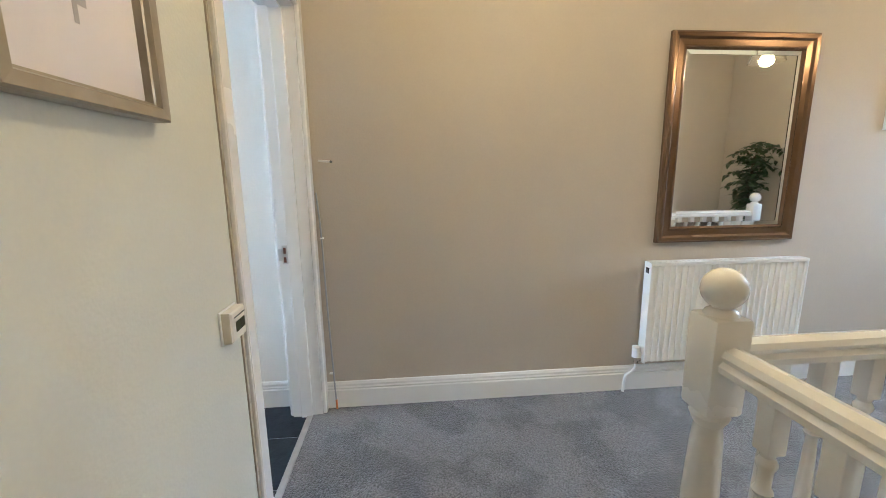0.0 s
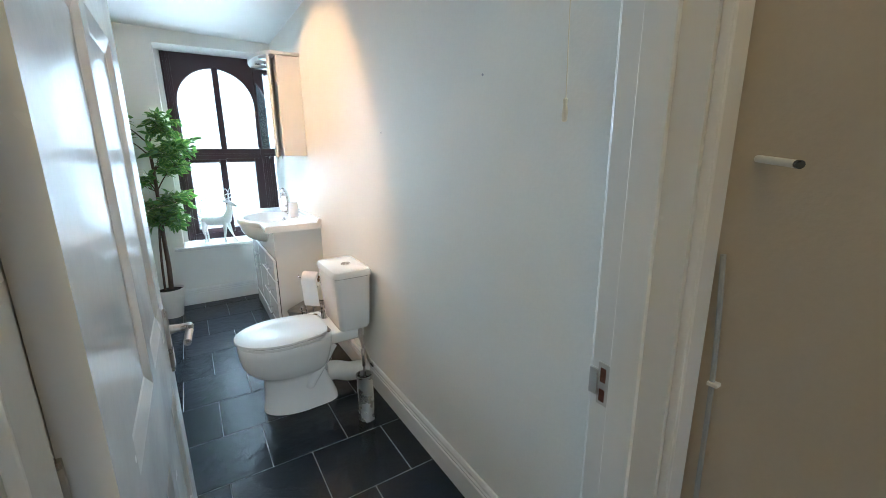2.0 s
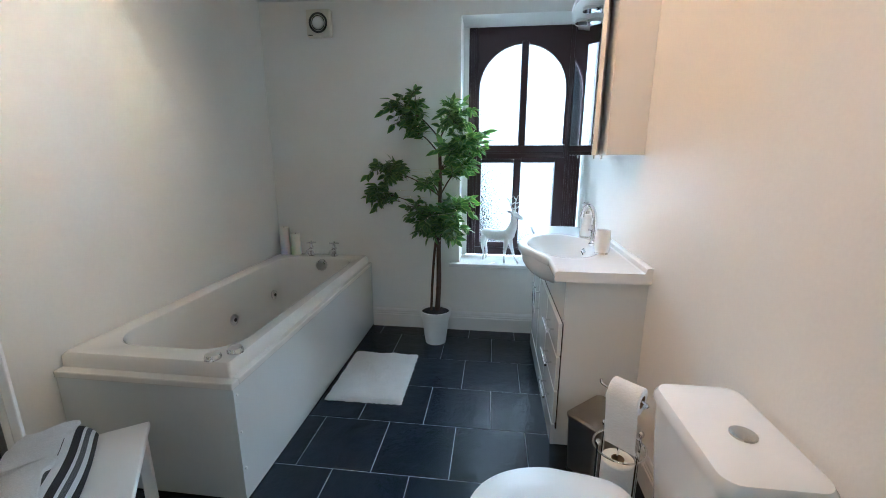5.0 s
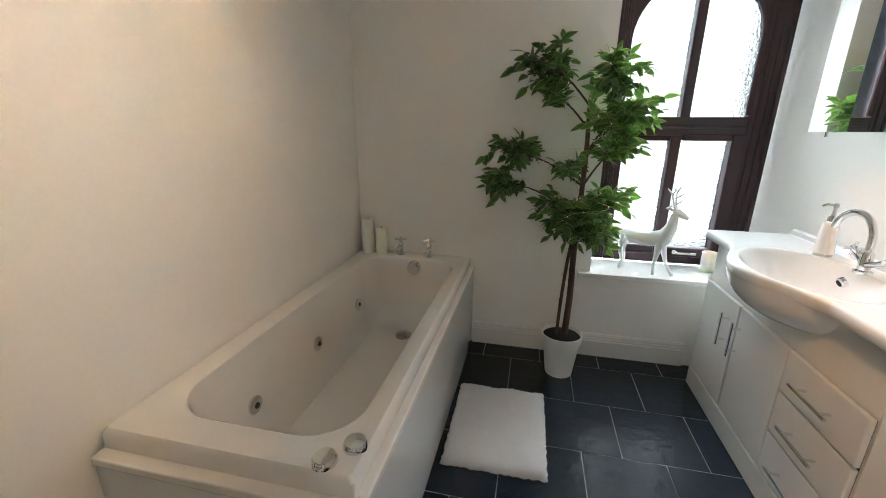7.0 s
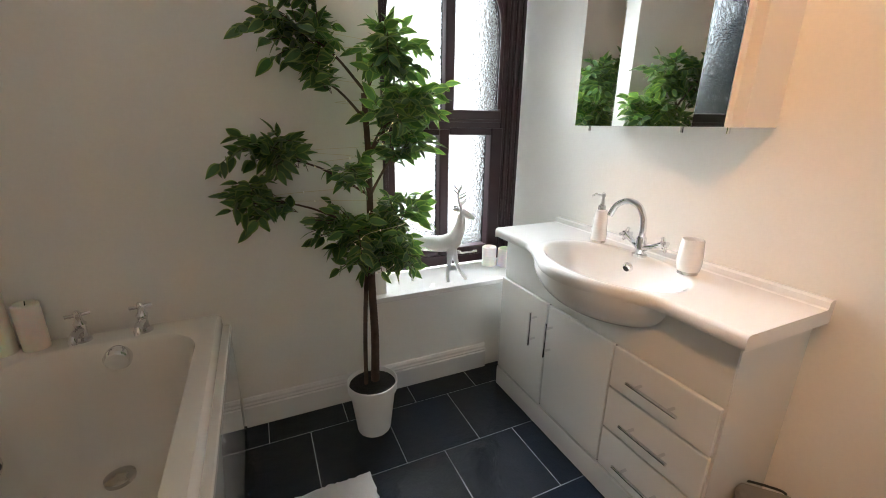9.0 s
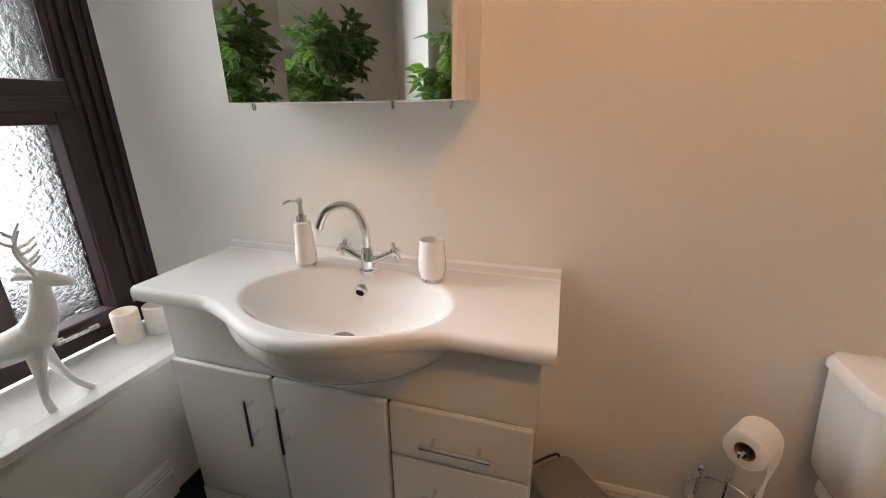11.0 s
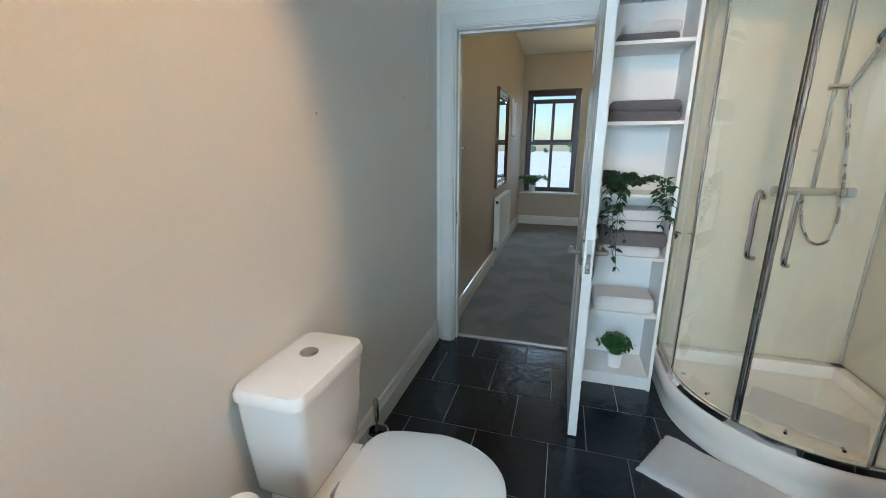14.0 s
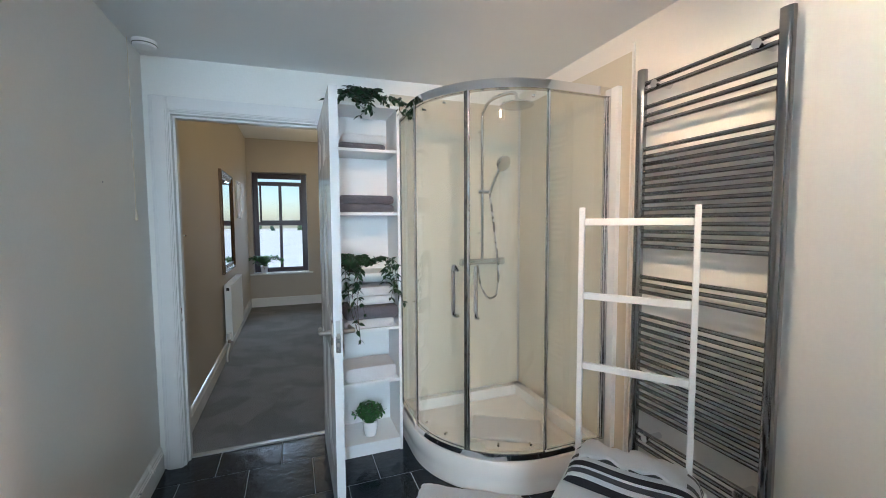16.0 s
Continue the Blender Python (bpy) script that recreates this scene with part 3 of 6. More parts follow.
for x, y, h, r in ((-0.962, 4.055, 0.215, 0.036), (-0.880, 4.062, 0.165, 0.036)):
    candle = thing("pillar_candle", "white pillar candle on the bath rim" if h < 0.2 else "tall white pillar candle on the bath rim", "candle", (x, y, 0.57), "bath candles")
    bm = bmesh.new()
    lathe(bm, [(r, 0.5705), (r, 0.57 + h - 0.006), (r - 0.006, 0.57 + h), (r - 0.012, 0.57 + h - 0.006), (0.004, 0.57 + h - 0.010)], (x, y, 0), 24)
    part("wax", bm, WAX, candle, smooth=True)
    bm = bmesh.new()
    rod(bm, (x, y, 0.57 + h - 0.011), (x + 0.002, y, 0.57 + h + 0.006), 0.0015, n=6)
    part("wick", bm, SHADOW_GAP, candle)

# ---------- vanity ----------
van = thing("vanity_unit", "white gloss vanity unit with doors and drawers", "vanity unit", (1.08, 3.40, 0))
VX = 0.912
part("carcass", boxes((VX + 0.018, EAST - 0.001, 2.882, 3.945, 0.075, 0.655), (VX + 0.018, EAST - 0.001, 2.882, 2.900, 0.655, 0.806), (VX + 0.018, EAST - 0.001, 3.927, 3.945, 0.655, 0.806), (EAST - 0.015, EAST - 0.001, 2.900, 3.927, 0.655, 0.806)), LACQUER, van)
part("plinth", boxes((VX - 0.007, VX + 0.010, 2.884, 3.943, 0.003, 0.106), (VX + 0.010, EAST - 0.02, 2.886, 3.941, 0.003, 0.074), bevel=0.002), LACQUER, van)
bm = bmesh.new()
FASCIA = [(2.884, 0.612), (3.943, 0.612), (3.943, 0.806), (3.625, 0.806), (3.625, 0.775), (3.585, 0.775), (3.585, 0.700), (3.195, 0.700), (3.195, 0.775), (3.155, 0.775), (3.155, 0.806), (2.884, 0.806)]
ring_loft(bm, [[(x, y, z) for y, z in FASCIA] for x in (VX + 0.0145, VX + 0.030)])
part("fascia", bm, LACQUER, van)
# black strip that paints the shade in the gaps between doors and drawers
part("gap_shade_strip", boxes((VX + 0.014, VX + 0.0178, 2.892, 3.935, 0.080, 0.600)), SHADOW_GAP, van)
for z0, z1 in ((0.450, 0.606), (0.282, 0.444), (0.113, 0.276)):
    d = part("drawer", boxes((VX - 0.004, VX + 0.013, 2.885, 3.241, z0, z1), bevel=0.004), LACQUER, van)
    zc = z0 + 0.075
    bm = bmesh.new()
    rod(bm, (VX - 0.036, 2.975, zc), (VX - 0.036, 3.15, zc), 0.006, n=12)
    for y in (3.005, 3.12):
        rod(bm, (VX - 0.004, y, zc), (VX - 0.036, y, zc), 0.005, n=10)
    part("handle", bm, CHROME, d, "chrome bar handle", True)
for y0, y1, hy in ((3.247, 3.588, 3.556), (3.598, 3.942, 3.662)):
    d = part("door", boxes((VX - 0.004, VX + 0.013, y0, y1, 0.113, 0.606), bevel=0.004), LACQUER, van)
    bm = bmesh.new()
    rod(bm, (VX - 0.036, hy, 0.388), (VX - 0.036, hy, 0.545), 0.006, n=12)
    for z in (0.415, 0.518):
        rod(bm, (VX - 0.004, hy, z), (VX - 0.036, hy, z), 0.005, n=10)
    part("handle", bm, CHROME, d, "chrome bar handle", True)

basin = thing("washbasin", "white porcelain vanity basin with a bowed front", "washbasin", (1.06, 3.41, 0.81))
YA, YB, BC = 2.852, 3.972, 3.40


def front_x(y):
    q = min(abs(y - BC) / 0.33, 1.0)
    return 0.872 - 0.118 * (0.5 + 0.5 * math.cos(math.pi * q)) ** 0.75


def top_z(x, y):
    r = math.hypot((x - 0.984) / 0.182, (y - 3.385) / 0.286)
    d = 0.5 * (1 - r + math.hypot(1 - r, 0.02))
    return 0.850 - 0.140 * (1 - max(1 - d, 0) ** 2.4) ** 1.05 + 0.001 * math.exp(-((r - 1.05) / 0.05) ** 2)


bm = bmesh.new()
NU, NV = 190, 100
rows = []
for i in range(-1, NU + 2):
    y = YA + (YB - YA) * min(max(i, 0), NU) / NU
    fx = front_x(y)
    row = [(fx + 0.03, y, 0.806), (fx + 0.006, y, 0.808), (fx, y, 0.818), (fx, y, 0.838), (fx + 0.004, y, 0.846)]
    for j in range(NV + 1):
        x = fx + 0.012 + (1.222 - fx - 0.012) * j / NV
        row.append((x, y, top_z(x, y)))
    row += [(1.228, y, 0.853), (1.232, y, 0.870), (1.238, y, 0.874), (EAST - 0.001, y, 0.874)]
    if i in (-1, NU + 1):
        row = [(p[0], p[1], 0.806) for p in row]
    rows.append(row)
ring_loft(bm, rows, False, False, closed=False)
part("basin_top", bm, PORCELAIN, basin, smooth=True)
bm = bmesh.new()
rows = []
for k in range(9):
    a = radians(90 * k / 8.0)
    s, z = math.cos(a) ** 0.7 if k < 8 else 0.02, 0.815 - 0.155 * math.sin(a)
    rows.append([(0.985 - (0.985 - front_x(BC) - 0.014) * s * math.cos(t), BC + 0.335 * s * math.sin(t) * (1 - 0.12 * math.cos(t)), z) for t in [2 * math.pi * i / 40 for i in range(40)]])
ring_loft(bm, rows, False, True)
part("bowl_underside", bm, PORCELAIN, basin, smooth=True)
bm = bmesh.new()
tube(bm, [(1.112, 3.400, 0.812), (1.100, 3.400, 0.806), (1.096, 3.400, 0.804)], [0.019, 0.019, 0.014], 18)
ofl = part("overflow", bm, CHROME, basin, "chrome overflow ring", True)
# solid black disc, painting the darkness inside the overflow
bm = bmesh.new()
tube(bm, [(1.099, 3.400, 0.8055), (1.094, 3.400, 0.803)], [0.012, 0.012], 12)
part("overflow_hole", bm, SHADOW_GAP, ofl)
bm = bmesh.new()
lathe(bm, [(0.034, 0.724), (0.036, 0.731), (0.028, 0.737), (0.01, 0.739)], (0.965, 3.39, 0), 22)
part("waste_plug", bm, DARK_CHROME, basin, "dark metal plug", True)

mixer = thing("basin_mixer_tap", "chrome swan-neck mixer tap with cross handles", "tap", (1.150, 3.395, 0.851))
TX, TY = 1.150, 3.395
bm = bmesh.new()
lathe(bm, [(0.027, 0.850), (0.027, 0.858), (0.019, 0.863), (0.018, 0.92), (0.014, 0.926)], (TX, TY, 0), 20)
part("tap_body", bm, CHROME, mixer, smooth=True)
bm = bmesh.new()
tube(bm, smooth_path([(TX, TY, 0.92), (TX - 0.002, TY + 0.003, 0.985), (TX - 0.010, TY + 0.026, 1.036), (TX - 0.024, TY + 0.066, 1.050), (TX - 0.036, TY + 0.104, 1.028), (TX - 0.042, TY + 0.124, 0.985)], 6), 0.0118, 14)
part("spout", bm, CHROME, mixer, smooth=True)
for s in (-1, 1):
    c = Vector((TX + 0.012, TY + s * 0.076, 0.912))
    bm = bmesh.new()
    tube(bm, [(TX, TY + s * 0.012, 0.885), (TX + 0.006, TY + s * 0.038, 0.893), c], [0.013, 0.010, 0.014], 12)
    arm = part("valve_arm", bm, CHROME, mixer, smooth=True)
    bm = bmesh.new()
    d = (c - Vector((TX, TY, 0.885))).normalized()
    u = d.orthogonal().normalized()
    for v in (u, d.cross(u)):
        v = (u + v * 1.0).normalized() if v != u else (u - d.cross(u)).normalized()
        rod(bm, c + d * 0.008 - v * 0.028, c + d * 0.008 + v * 0.028, 0.0068, n=10)
    rod(bm, c, c + d * 0.02, 0.012, 0.010, n=14)
    part("cross_handle", bm, CHROME, arm, smooth=True)

soap = thing("soap_dispenser", "white ceramic soap dispenser with a steel pump", "soap dispenser", (1.150, 3.604, 0.851))
sx, sy = 1.150, 3.604
bm = bmesh.new()
lathe(bm, [(0.030, 0.851), (0.030, 0.861)], (sx, sy, 0), 22)
part("base_ring", bm, STEEL, soap, smooth=True)
bm = bmesh.new()
lathe(bm, [(0.031, 0.861), (0.032, 0.87), (0.025, 0.98), (0.023, 0.985), (0.014, 0.988)], (sx, sy, 0), 24)
part("bottle", bm, CERAMIC, soap, smooth=True)
bm = bmesh.new()
lathe(bm, [(0.015, 0.986), (0.015, 1.004), (0.008, 1.008), (0.006, 1.04), (0.009, 1.043), (0.009, 1.055), (0.004, 1.058)], (sx, sy, 0), 16)
tube(bm, [(sx, sy, 1.049), (sx - 0.012, sy + 0.030, 1.049), (sx - 0.016, sy + 0.045, 1.040)], 0.004, 8)
part("pump", bm, STEEL, soap, smooth=True)

cup = thing("tumbler", "white ceramic toothbrush tumbler with a steel base", "tumbler", (1.140, 3.195, 0.851))
bm = bmesh.new()
lathe(bm, [(0.031, 0.851), (0.031, 0.862)], (1.140, 3.195, 0), 22)
part("base_ring", bm, STEEL, cup, smooth=True)
bm = bmesh.new()
lathe(bm, [(0.033, 0.862), (0.038, 0.885), (0.037, 0.92), (0.033, 0.968), (0.030, 0.968), (0.031, 0.92), (0.030, 0.875)], (1.140, 3.195, 0), 28)
part("cup", bm, CERAMIC, cup, smooth=True)

# ---------- mirror cabinet ----------
cab = thing("mirror_cabinet", "white wall cabinet with three mirror doors and a lit canopy", "cabinet", (1.17, 3.40, 1.315))
MX = 1.096
part("body", boxes((MX, EAST - 0.001, 3.095, 3.705, 1.318, 2.00), bevel=0.002), MELAMINE, cab)
bm = bmesh.new()
rows = []
for i in range(25):
    y = 3.08 + 0.64 * i / 24
    rows.append((MX - 0.03 - 0.10 * math.sin(math.pi * i / 24) ** 0.6, y))
ring_loft(bm, [[(EAST - 0.002, 3.08, z)] + [(x, y, z) for x, y in rows] + [(EAST - 0.002, 3.72, z)] for z in (2.001, 2.022)])
part("canopy", bm, MELAMINE, cab, "bowed white canopy")
for y in (3.22, 3.40, 3.58):
    bm = bmesh.new()
    lathe(bm, [(0.034, 1.985), (0.034, 2.0005)], (MX - 0.055, y, 0), 20)
    part("downlight", bm, CHROME, cab, "small chrome downlight, off", True)
for y0, y1, hinge, ajar in ((3.097, 3.226, 3.226, 18.0), (3.229, 3.540, 3.54, 0.0), (3.543, 3.703, 3.543, -12.0)):
    swing = Matrix.Translation((MX - 0.001, hinge, 0)) @ Matrix.Rotation(radians(-ajar), 4, "Z") @ Matrix.Translation((-MX + 0.001, -hinge, 0))
    bm = boxes((MX - 0.018, MX - 0.001, y0, y1, 1.318, 1.999))
    bm.transform(swing)
    d = part("mirror_door", bm, MELAMINE, cab)
    bm = boxes((MX - 0.0215, MX - 0.018, y0 + 0.001, y1 - 0.001, 1.319, 1.998))
    bm.transform(swing)
    part("mirror", bm, MIRROR, d, "mirror glass")
for y in (3.125, 3.265, 3.655):
    bm = bmesh.new()
    rod(bm, (MX - 0.012, y, 1.300), (MX - 0.012, y, 1.3175), 0.005, n=10)
    part("door_knob", bm, CHROME, cab, "tiny chrome knob under the door")

# ---------- bathroom door ----------
door = thing("door_1", "open white gloss-painted six-panel door", "door", (0.356, 0.405, 0))
door["kind"] = "structure"
DX0, DX1, DY0, DY1 = 0.337, 0.375, 0.408, 1.195
bm = boxes((DX0, DX1, DY0, 0.520, 0.008, 1.966), (DX0, DX1, 1.083, DY1, 0.008, 1.966), (DX0, DX1, 0.775, 0.828, 0.21, 0.76), (DX0, DX1, 0.775, 0.828, 0.925, 1.56), (DX0, DX1, 0.775, 0.828, 1.67, 1.86),
           (DX0, DX1, 0.520, 1.083, 0.008, 0.21), (DX0, DX1, 0.520, 1.083, 0.76, 0.925), (DX0, DX1, 0.520, 1.083, 1.56, 1.67), (DX0, DX1, 0.520, 1.083, 1.86, 1.966))
part("door_leaf", bm, GLOSS, door)
for y0, y1 in ((0.520, 0.775), (0.828, 1.083)):
    for z0, z1 in ((0.21, 0.76), (0.925, 1.56), (1.67, 1.86)):
        bm = boxes((DX0 + 0.008, DX1 - 0.008, y0, y1, z0, z1))
        for x, s in ((DX0, 1), (DX1, -1)):
            rings = [[(x + s * o, a, b) for a, b in ((y0 + i, z0 + i), (y1 - i, z0 + i), (y1 - i, z1 - i), (y0 + i, z1 - i))] for i, o in ((0, 0.0), (0.004, 0.0010), (0.010, 0.0022), (0.030, 0.0062), (0.034, 0.0078))]
            ring_loft(bm, rings, False, False)
        part("door_panel", bm, GLOSS, door)
for x, s in ((DX1, 1), (DX0, -1)):
    bm = bmesh.new()
    prof = rrect(0, 0, 0.021, 0.088, 0.020, 0)
    ring_loft(bm, [[(x + s * h, 1.153 + a * k, 0.853 + b * k) for a, b, _ in prof] for h, k in ((0, 1), (0.006, 1), (0.009, 0.9))])
    plate = part("handle_plate", bm, BRASSY, door, "tarnished lever handle plate", True)
    bm = bmesh.new()
    tube(bm, [(x + s * 0.008, 1.153, 0.882), (x + s * 0.030, 1.153, 0.882), (x + s * 0.052, 1.153, 0.882)], [0.013, 0.010, 0.010], 14)
    tube(bm, smooth_path([(x + s * 0.052, 1.160, 0.882), (x + s * 0.055, 1.135, 0.884), (x + s * 0.050, 1.090, 0.880), (x + s * 0.048, 1.050, 0.878)], 4), 0.009, 12)
    part("lever", bm, BRASSY, plate, "worn metal lever", True)
part("lock_plate", boxes((0.346, 0.366, DY1 - 0.001, DY1 + 0.003, 0.80, 0.945)), STEEL, door, "worn steel lock faceplate")
part("latch", boxes((0.350, 0.362, DY1 + 0.002, DY1 + 0.012, 0.865, 0.888), (0.350, 0.362, DY1 + 0.002, DY1 + 0.006, 0.825, 0.845)), BRASSY, door)
for z in (0.25, 1.0, 1.72):
    bm = bmesh.new()
    rod(bm, (0.336, 0.405, z - 0.05), (0.336, 0.405, z + 0.05), 0.006, n=10)
    part("hinge", bm, STEEL, door)

# ---------- toilet ----------
wc = thing("toilet", "white close-coupled porcelain toilet with closed lid", "toilet", (0.85, 2.05, 0))
WY = 2.05


def dring(xf, xb, hw, z, n=36, back=0.55, taper=0.0):
    xm, out = xf + (xb - xf) * 0.52, []
    for i in range(n):
        a = 2 * math.pi * i / n
        c, s = math.cos(a), math.sin(a)
        if c < 0:
            out.append((xm + c * (xm - xf), WY + hw * math.copysign(abs(s) ** 0.95, s), z))
        else:
            q = c ** back
            out.append((xm + q * (xb - xm), WY + hw * (1 - taper * q) * math.copysign(abs(s) ** (0.8 - 2 * taper), s), z))
    return out


bm = bmesh.new()
PAN = [(0.660, 1.045, 0.122, 0.002), (0.663, 1.042, 0.119, 0.03), (0.674, 1.02, 0.104, 0.09), (0.676, 0.99, 0.100, 0.175), (0.666, 0.98, 0.112, 0.200), (0.640, 0.985, 0.130, 0.215), (0.612, 1.0, 0.149, 0.238),
       (0.588, 1.01, 0.167, 0.275), (0.576, 1.02, 0.177, 0.32), (0.572, 1.03, 0.181, 0.36), (0.572, 1.03, 0.181, 0.385), (0.580, 1.03, 0.175, 0.396)]
ring_loft(bm, [dring(*q, 40, 0.34, 0.08) for q in PAN])
part("pan", bm, PORCELAIN, wc, smooth=True)
bm = bmesh.new()
box(bm, 0.985, 1.20, WY - 0.125, WY + 0.125, 0.335, 0.398, 0.02, 3)
part("cistern_shelf", bm, PORCELAIN, wc, smooth=True)
for s in (-1, 1):
    bm = bmesh.new()
    tube(bm, smooth_path([(0.87, WY + s * 0.078, 0.04), (0.885, WY + s * 0.078, 0.12), (0.935, WY + s * 0.080, 0.20), (0.99, WY + s * 0.070, 0.27), (1.03, WY + s * 0.06, 0.32)], 5), [0.018] * 5 + [0.032] * 11 + [0.030] * 5, 14)
    part("trapway", bm, PORCELAIN, wc, smooth=True)
    bm = bmesh.new()
    tube(bm, [(0.90, WY + s * 0.098, 0.045), (0.90, WY + s * 0.112, 0.045)], [0.013, 0.011], 12)
    part("screw_cap", bm, PLASTIC, wc)
bm = bmesh.new()
cr = [(1.066, 1.228, 0.128, 0.398), (1.056, 1.232, 0.142, 0.42), (1.046, 1.236, 0.155, 0.56), (1.040, 1.238, 0.166, 0.70)]
ring_loft(bm, [rrect((a + b) / 2, WY - 0.002, (b - a) / 2, h, 0.03, z, 6) for a, b, h, z in cr])
part("cistern", bm, PORCELAIN, wc, smooth=True)
bm = bmesh.new()
ring_loft(bm, [rrect(1.138, WY - 0.002, hx, hy, 0.035, z, 6) for hx, hy, z in ((0.098, 0.168, 0.701), (0.104, 0.175, 0.706), (0.104, 0.175, 0.724), (0.098, 0.168, 0.737), (0.078, 0.145, 0.743), (0.02, 0.06, 0.745))])
part("cistern_lid", bm, PORCELAIN, wc, smooth=True)
bm = bmesh.new()
lathe(bm, [(0.026, 0.743), (0.026, 0.749), (0.020, 0.752), (0.006, 0.752)], (1.143, 2.016, 0), 24)
part("flush_button", bm, STEEL, wc, "round chrome dual flush button", True)
bm = bmesh.new()
ring_loft(bm, [dring(0.576, 1.0, 0.178, 0.398, 44, 0.36, 0.15), dring(0.572, 1.0, 0.181, 0.402, 44, 0.36, 0.15), dring(0.574, 1.0, 0.179, 0.412, 44, 0.36, 0.15)])
part("seat", bm, PLASTIC, wc, smooth=True)
bm = bmesh.new()
ring_loft(bm, [dring(0.568, 1.005, 0.184, 0.4165, 44, 0.36, 0.15), dring(0.562, 1.008, 0.189, 0.421, 44, 0.36, 0.15), dring(0.564, 1.006, 0.187, 0.431, 44, 0.36, 0.15), dring(0.585, 0.99, 0.165, 0.438, 44, 0.36, 0.15), dring(0.68, 0.93, 0.09, 0.441, 44, 0.36, 0.15), dring(0.76, 0.86, 0.02, 0.4415, 44, 0.36, 0.15)])
part("lid", bm, PORCELAIN, wc, smooth=True)
for s in (-1, 1):
    bm = bmesh.new()
    rod(bm, (1.005, WY + s * 0.085 - 0.02, 0.417), (1.005, WY + s * 0.085 + 0.02, 0.417), 0.011, n=12)
    part("seat_hinge", bm, CHROME, wc)
bm = bmesh.new()
tube(bm, smooth_path([(1.0, WY, 0.13), (1.06, WY - 0.005, 0.12), (1.12, WY - 0.02, 0.10), (1.18, WY - 0.02, 0.09), (1.235, WY - 0.02, 0.085)], 6), 0.053, 18)
part("soil_pipe", bm, PLASTIC, wc, "white plastic pan connector", True)
bm = bmesh.new()
tube(bm, smooth_path([(1.165, 1.905, 0.40), (1.165, 1.905, 0.345), (1.185, 1.90, 0.25), (1.225, 1.90, 0.16)], 5), [0.012] * 6 + [0.008] * 10, 10)
part("inlet_pipe", bm, STEEL, wc)

# ---------- toilet brush, roll stand, bin ----------
brush = thing("toilet_brush", "chrome toilet brush in a tall round holder", "toilet brush", (1.100, 1.700, 0))
bm = bmesh.new()
lathe(bm, [(0.043, 0.001), (0.043, 0.008), (0.040, 0.012), (0.040, 0.238), (0.044, 0.242), (0.044, 0.250), (0.038, 0.250), (0.037, 0.20), (0.036, 0.02)], (1.100, 1.700, 0), 28)
part("holder", bm, STEEL, brush, smooth=True)
bm = bmesh.new()
lathe(bm, [(0.030, 0.03), (0.034, 0.15), (0.034, 0.225), (0.010, 0.236)], (1.100, 1.700, 0), 18)
part("brush_head", bm, DARK_PLASTIC, brush, smooth=True)
bm = bmesh.new()
lathe(bm, [(0.006, 0.235), (0.006, 0.29), (0.010, 0.30), (0.011, 0.385), (0.006, 0.392)], (1.102, 1.702, 0), 14)
part("handle", bm, STEEL, brush, smooth=True)

stand = thing("toilet_roll_stand", "chrome wire toilet roll stand with spare rolls", "toilet roll stand", (1.05, 2.43, 0))
SX, SY = 1.050, 2.430
for z in (0.006, 0.375):
    bm = bmesh.new()
    tube(bm, [(SX + 0.082 * math.cos(radians(a)), SY + 0.082 * math.sin(radians(a)), z) for a in range(0, 361, 12)], 0.0035, 8)
    part("cage_ring", bm, CHROME, stand, smooth=True)
for a in (20, 110, 200, 290):
    x, y = SX + 0.082 * math.cos(radians(a)), SY + 0.082 * math.sin(radians(a))
    bm = bmesh.new()
    lathe(bm, [(0.009, 0.0), (0.004, 0.012), (0.004, 0.392), (0.008, 0.397), (0.010, 0.405), (0.007, 0.413), (0.002, 0.416)], (x, y, 0), 12)
    part("cage_post", bm, CHROME, stand, smooth=True)
bm = bmesh.new()
ax = Vector((-0.78, 0.62, 0.05)).normalized()
rc = Vector((1.046, 2.406, 0.578))
tube(bm, smooth_path([(SX, SY, 0.004), (SX, SY, 0.40), (SX + 0.03, SY - 0.02, 0.52), tuple(rc - ax * 0.062), tuple(rc + ax * 0.068), tuple(rc + ax * 0.085 + Vector((0, 0, 0.018)))], 5), 0.004, 10)
rod(bm, rc + ax * 0.048, rc + ax * 0.060, 0.009, n=12)
part("pole", bm, CHROME, stand, smooth=True)


def paper_roll(name, c, d, r, half, parent_label, group):
    d = Vector(d).normalized()
    a = d.orthogonal().normalized()
    b = d.cross(a)
    c = Vector(c)
    t = thing(name, parent_label, "toilet roll", tuple(c), group)
    bm = bmesh.new()
    ring_loft(bm, [circle(c + d * h, q, a, b, 28) for h, q in ((-half, 0.021), (-half, r - 0.003), (-half + 0.003, r), (half - 0.003, r), (half, r - 0.003), (half, 0.021))], False, False)
    part("paper", bm, PAPER, t, smooth=True)
    bm = bmesh.new()
    ring_loft(bm, [circle(c + d * h, q, a, b, 24) for h, q in ((-half, 0.0205), (half, 0.0205), (half, 0.0195), (-half, 0.0195))], False, False)
    part("core", bm, CARD, t, "brown cardboard core", True)
    return t


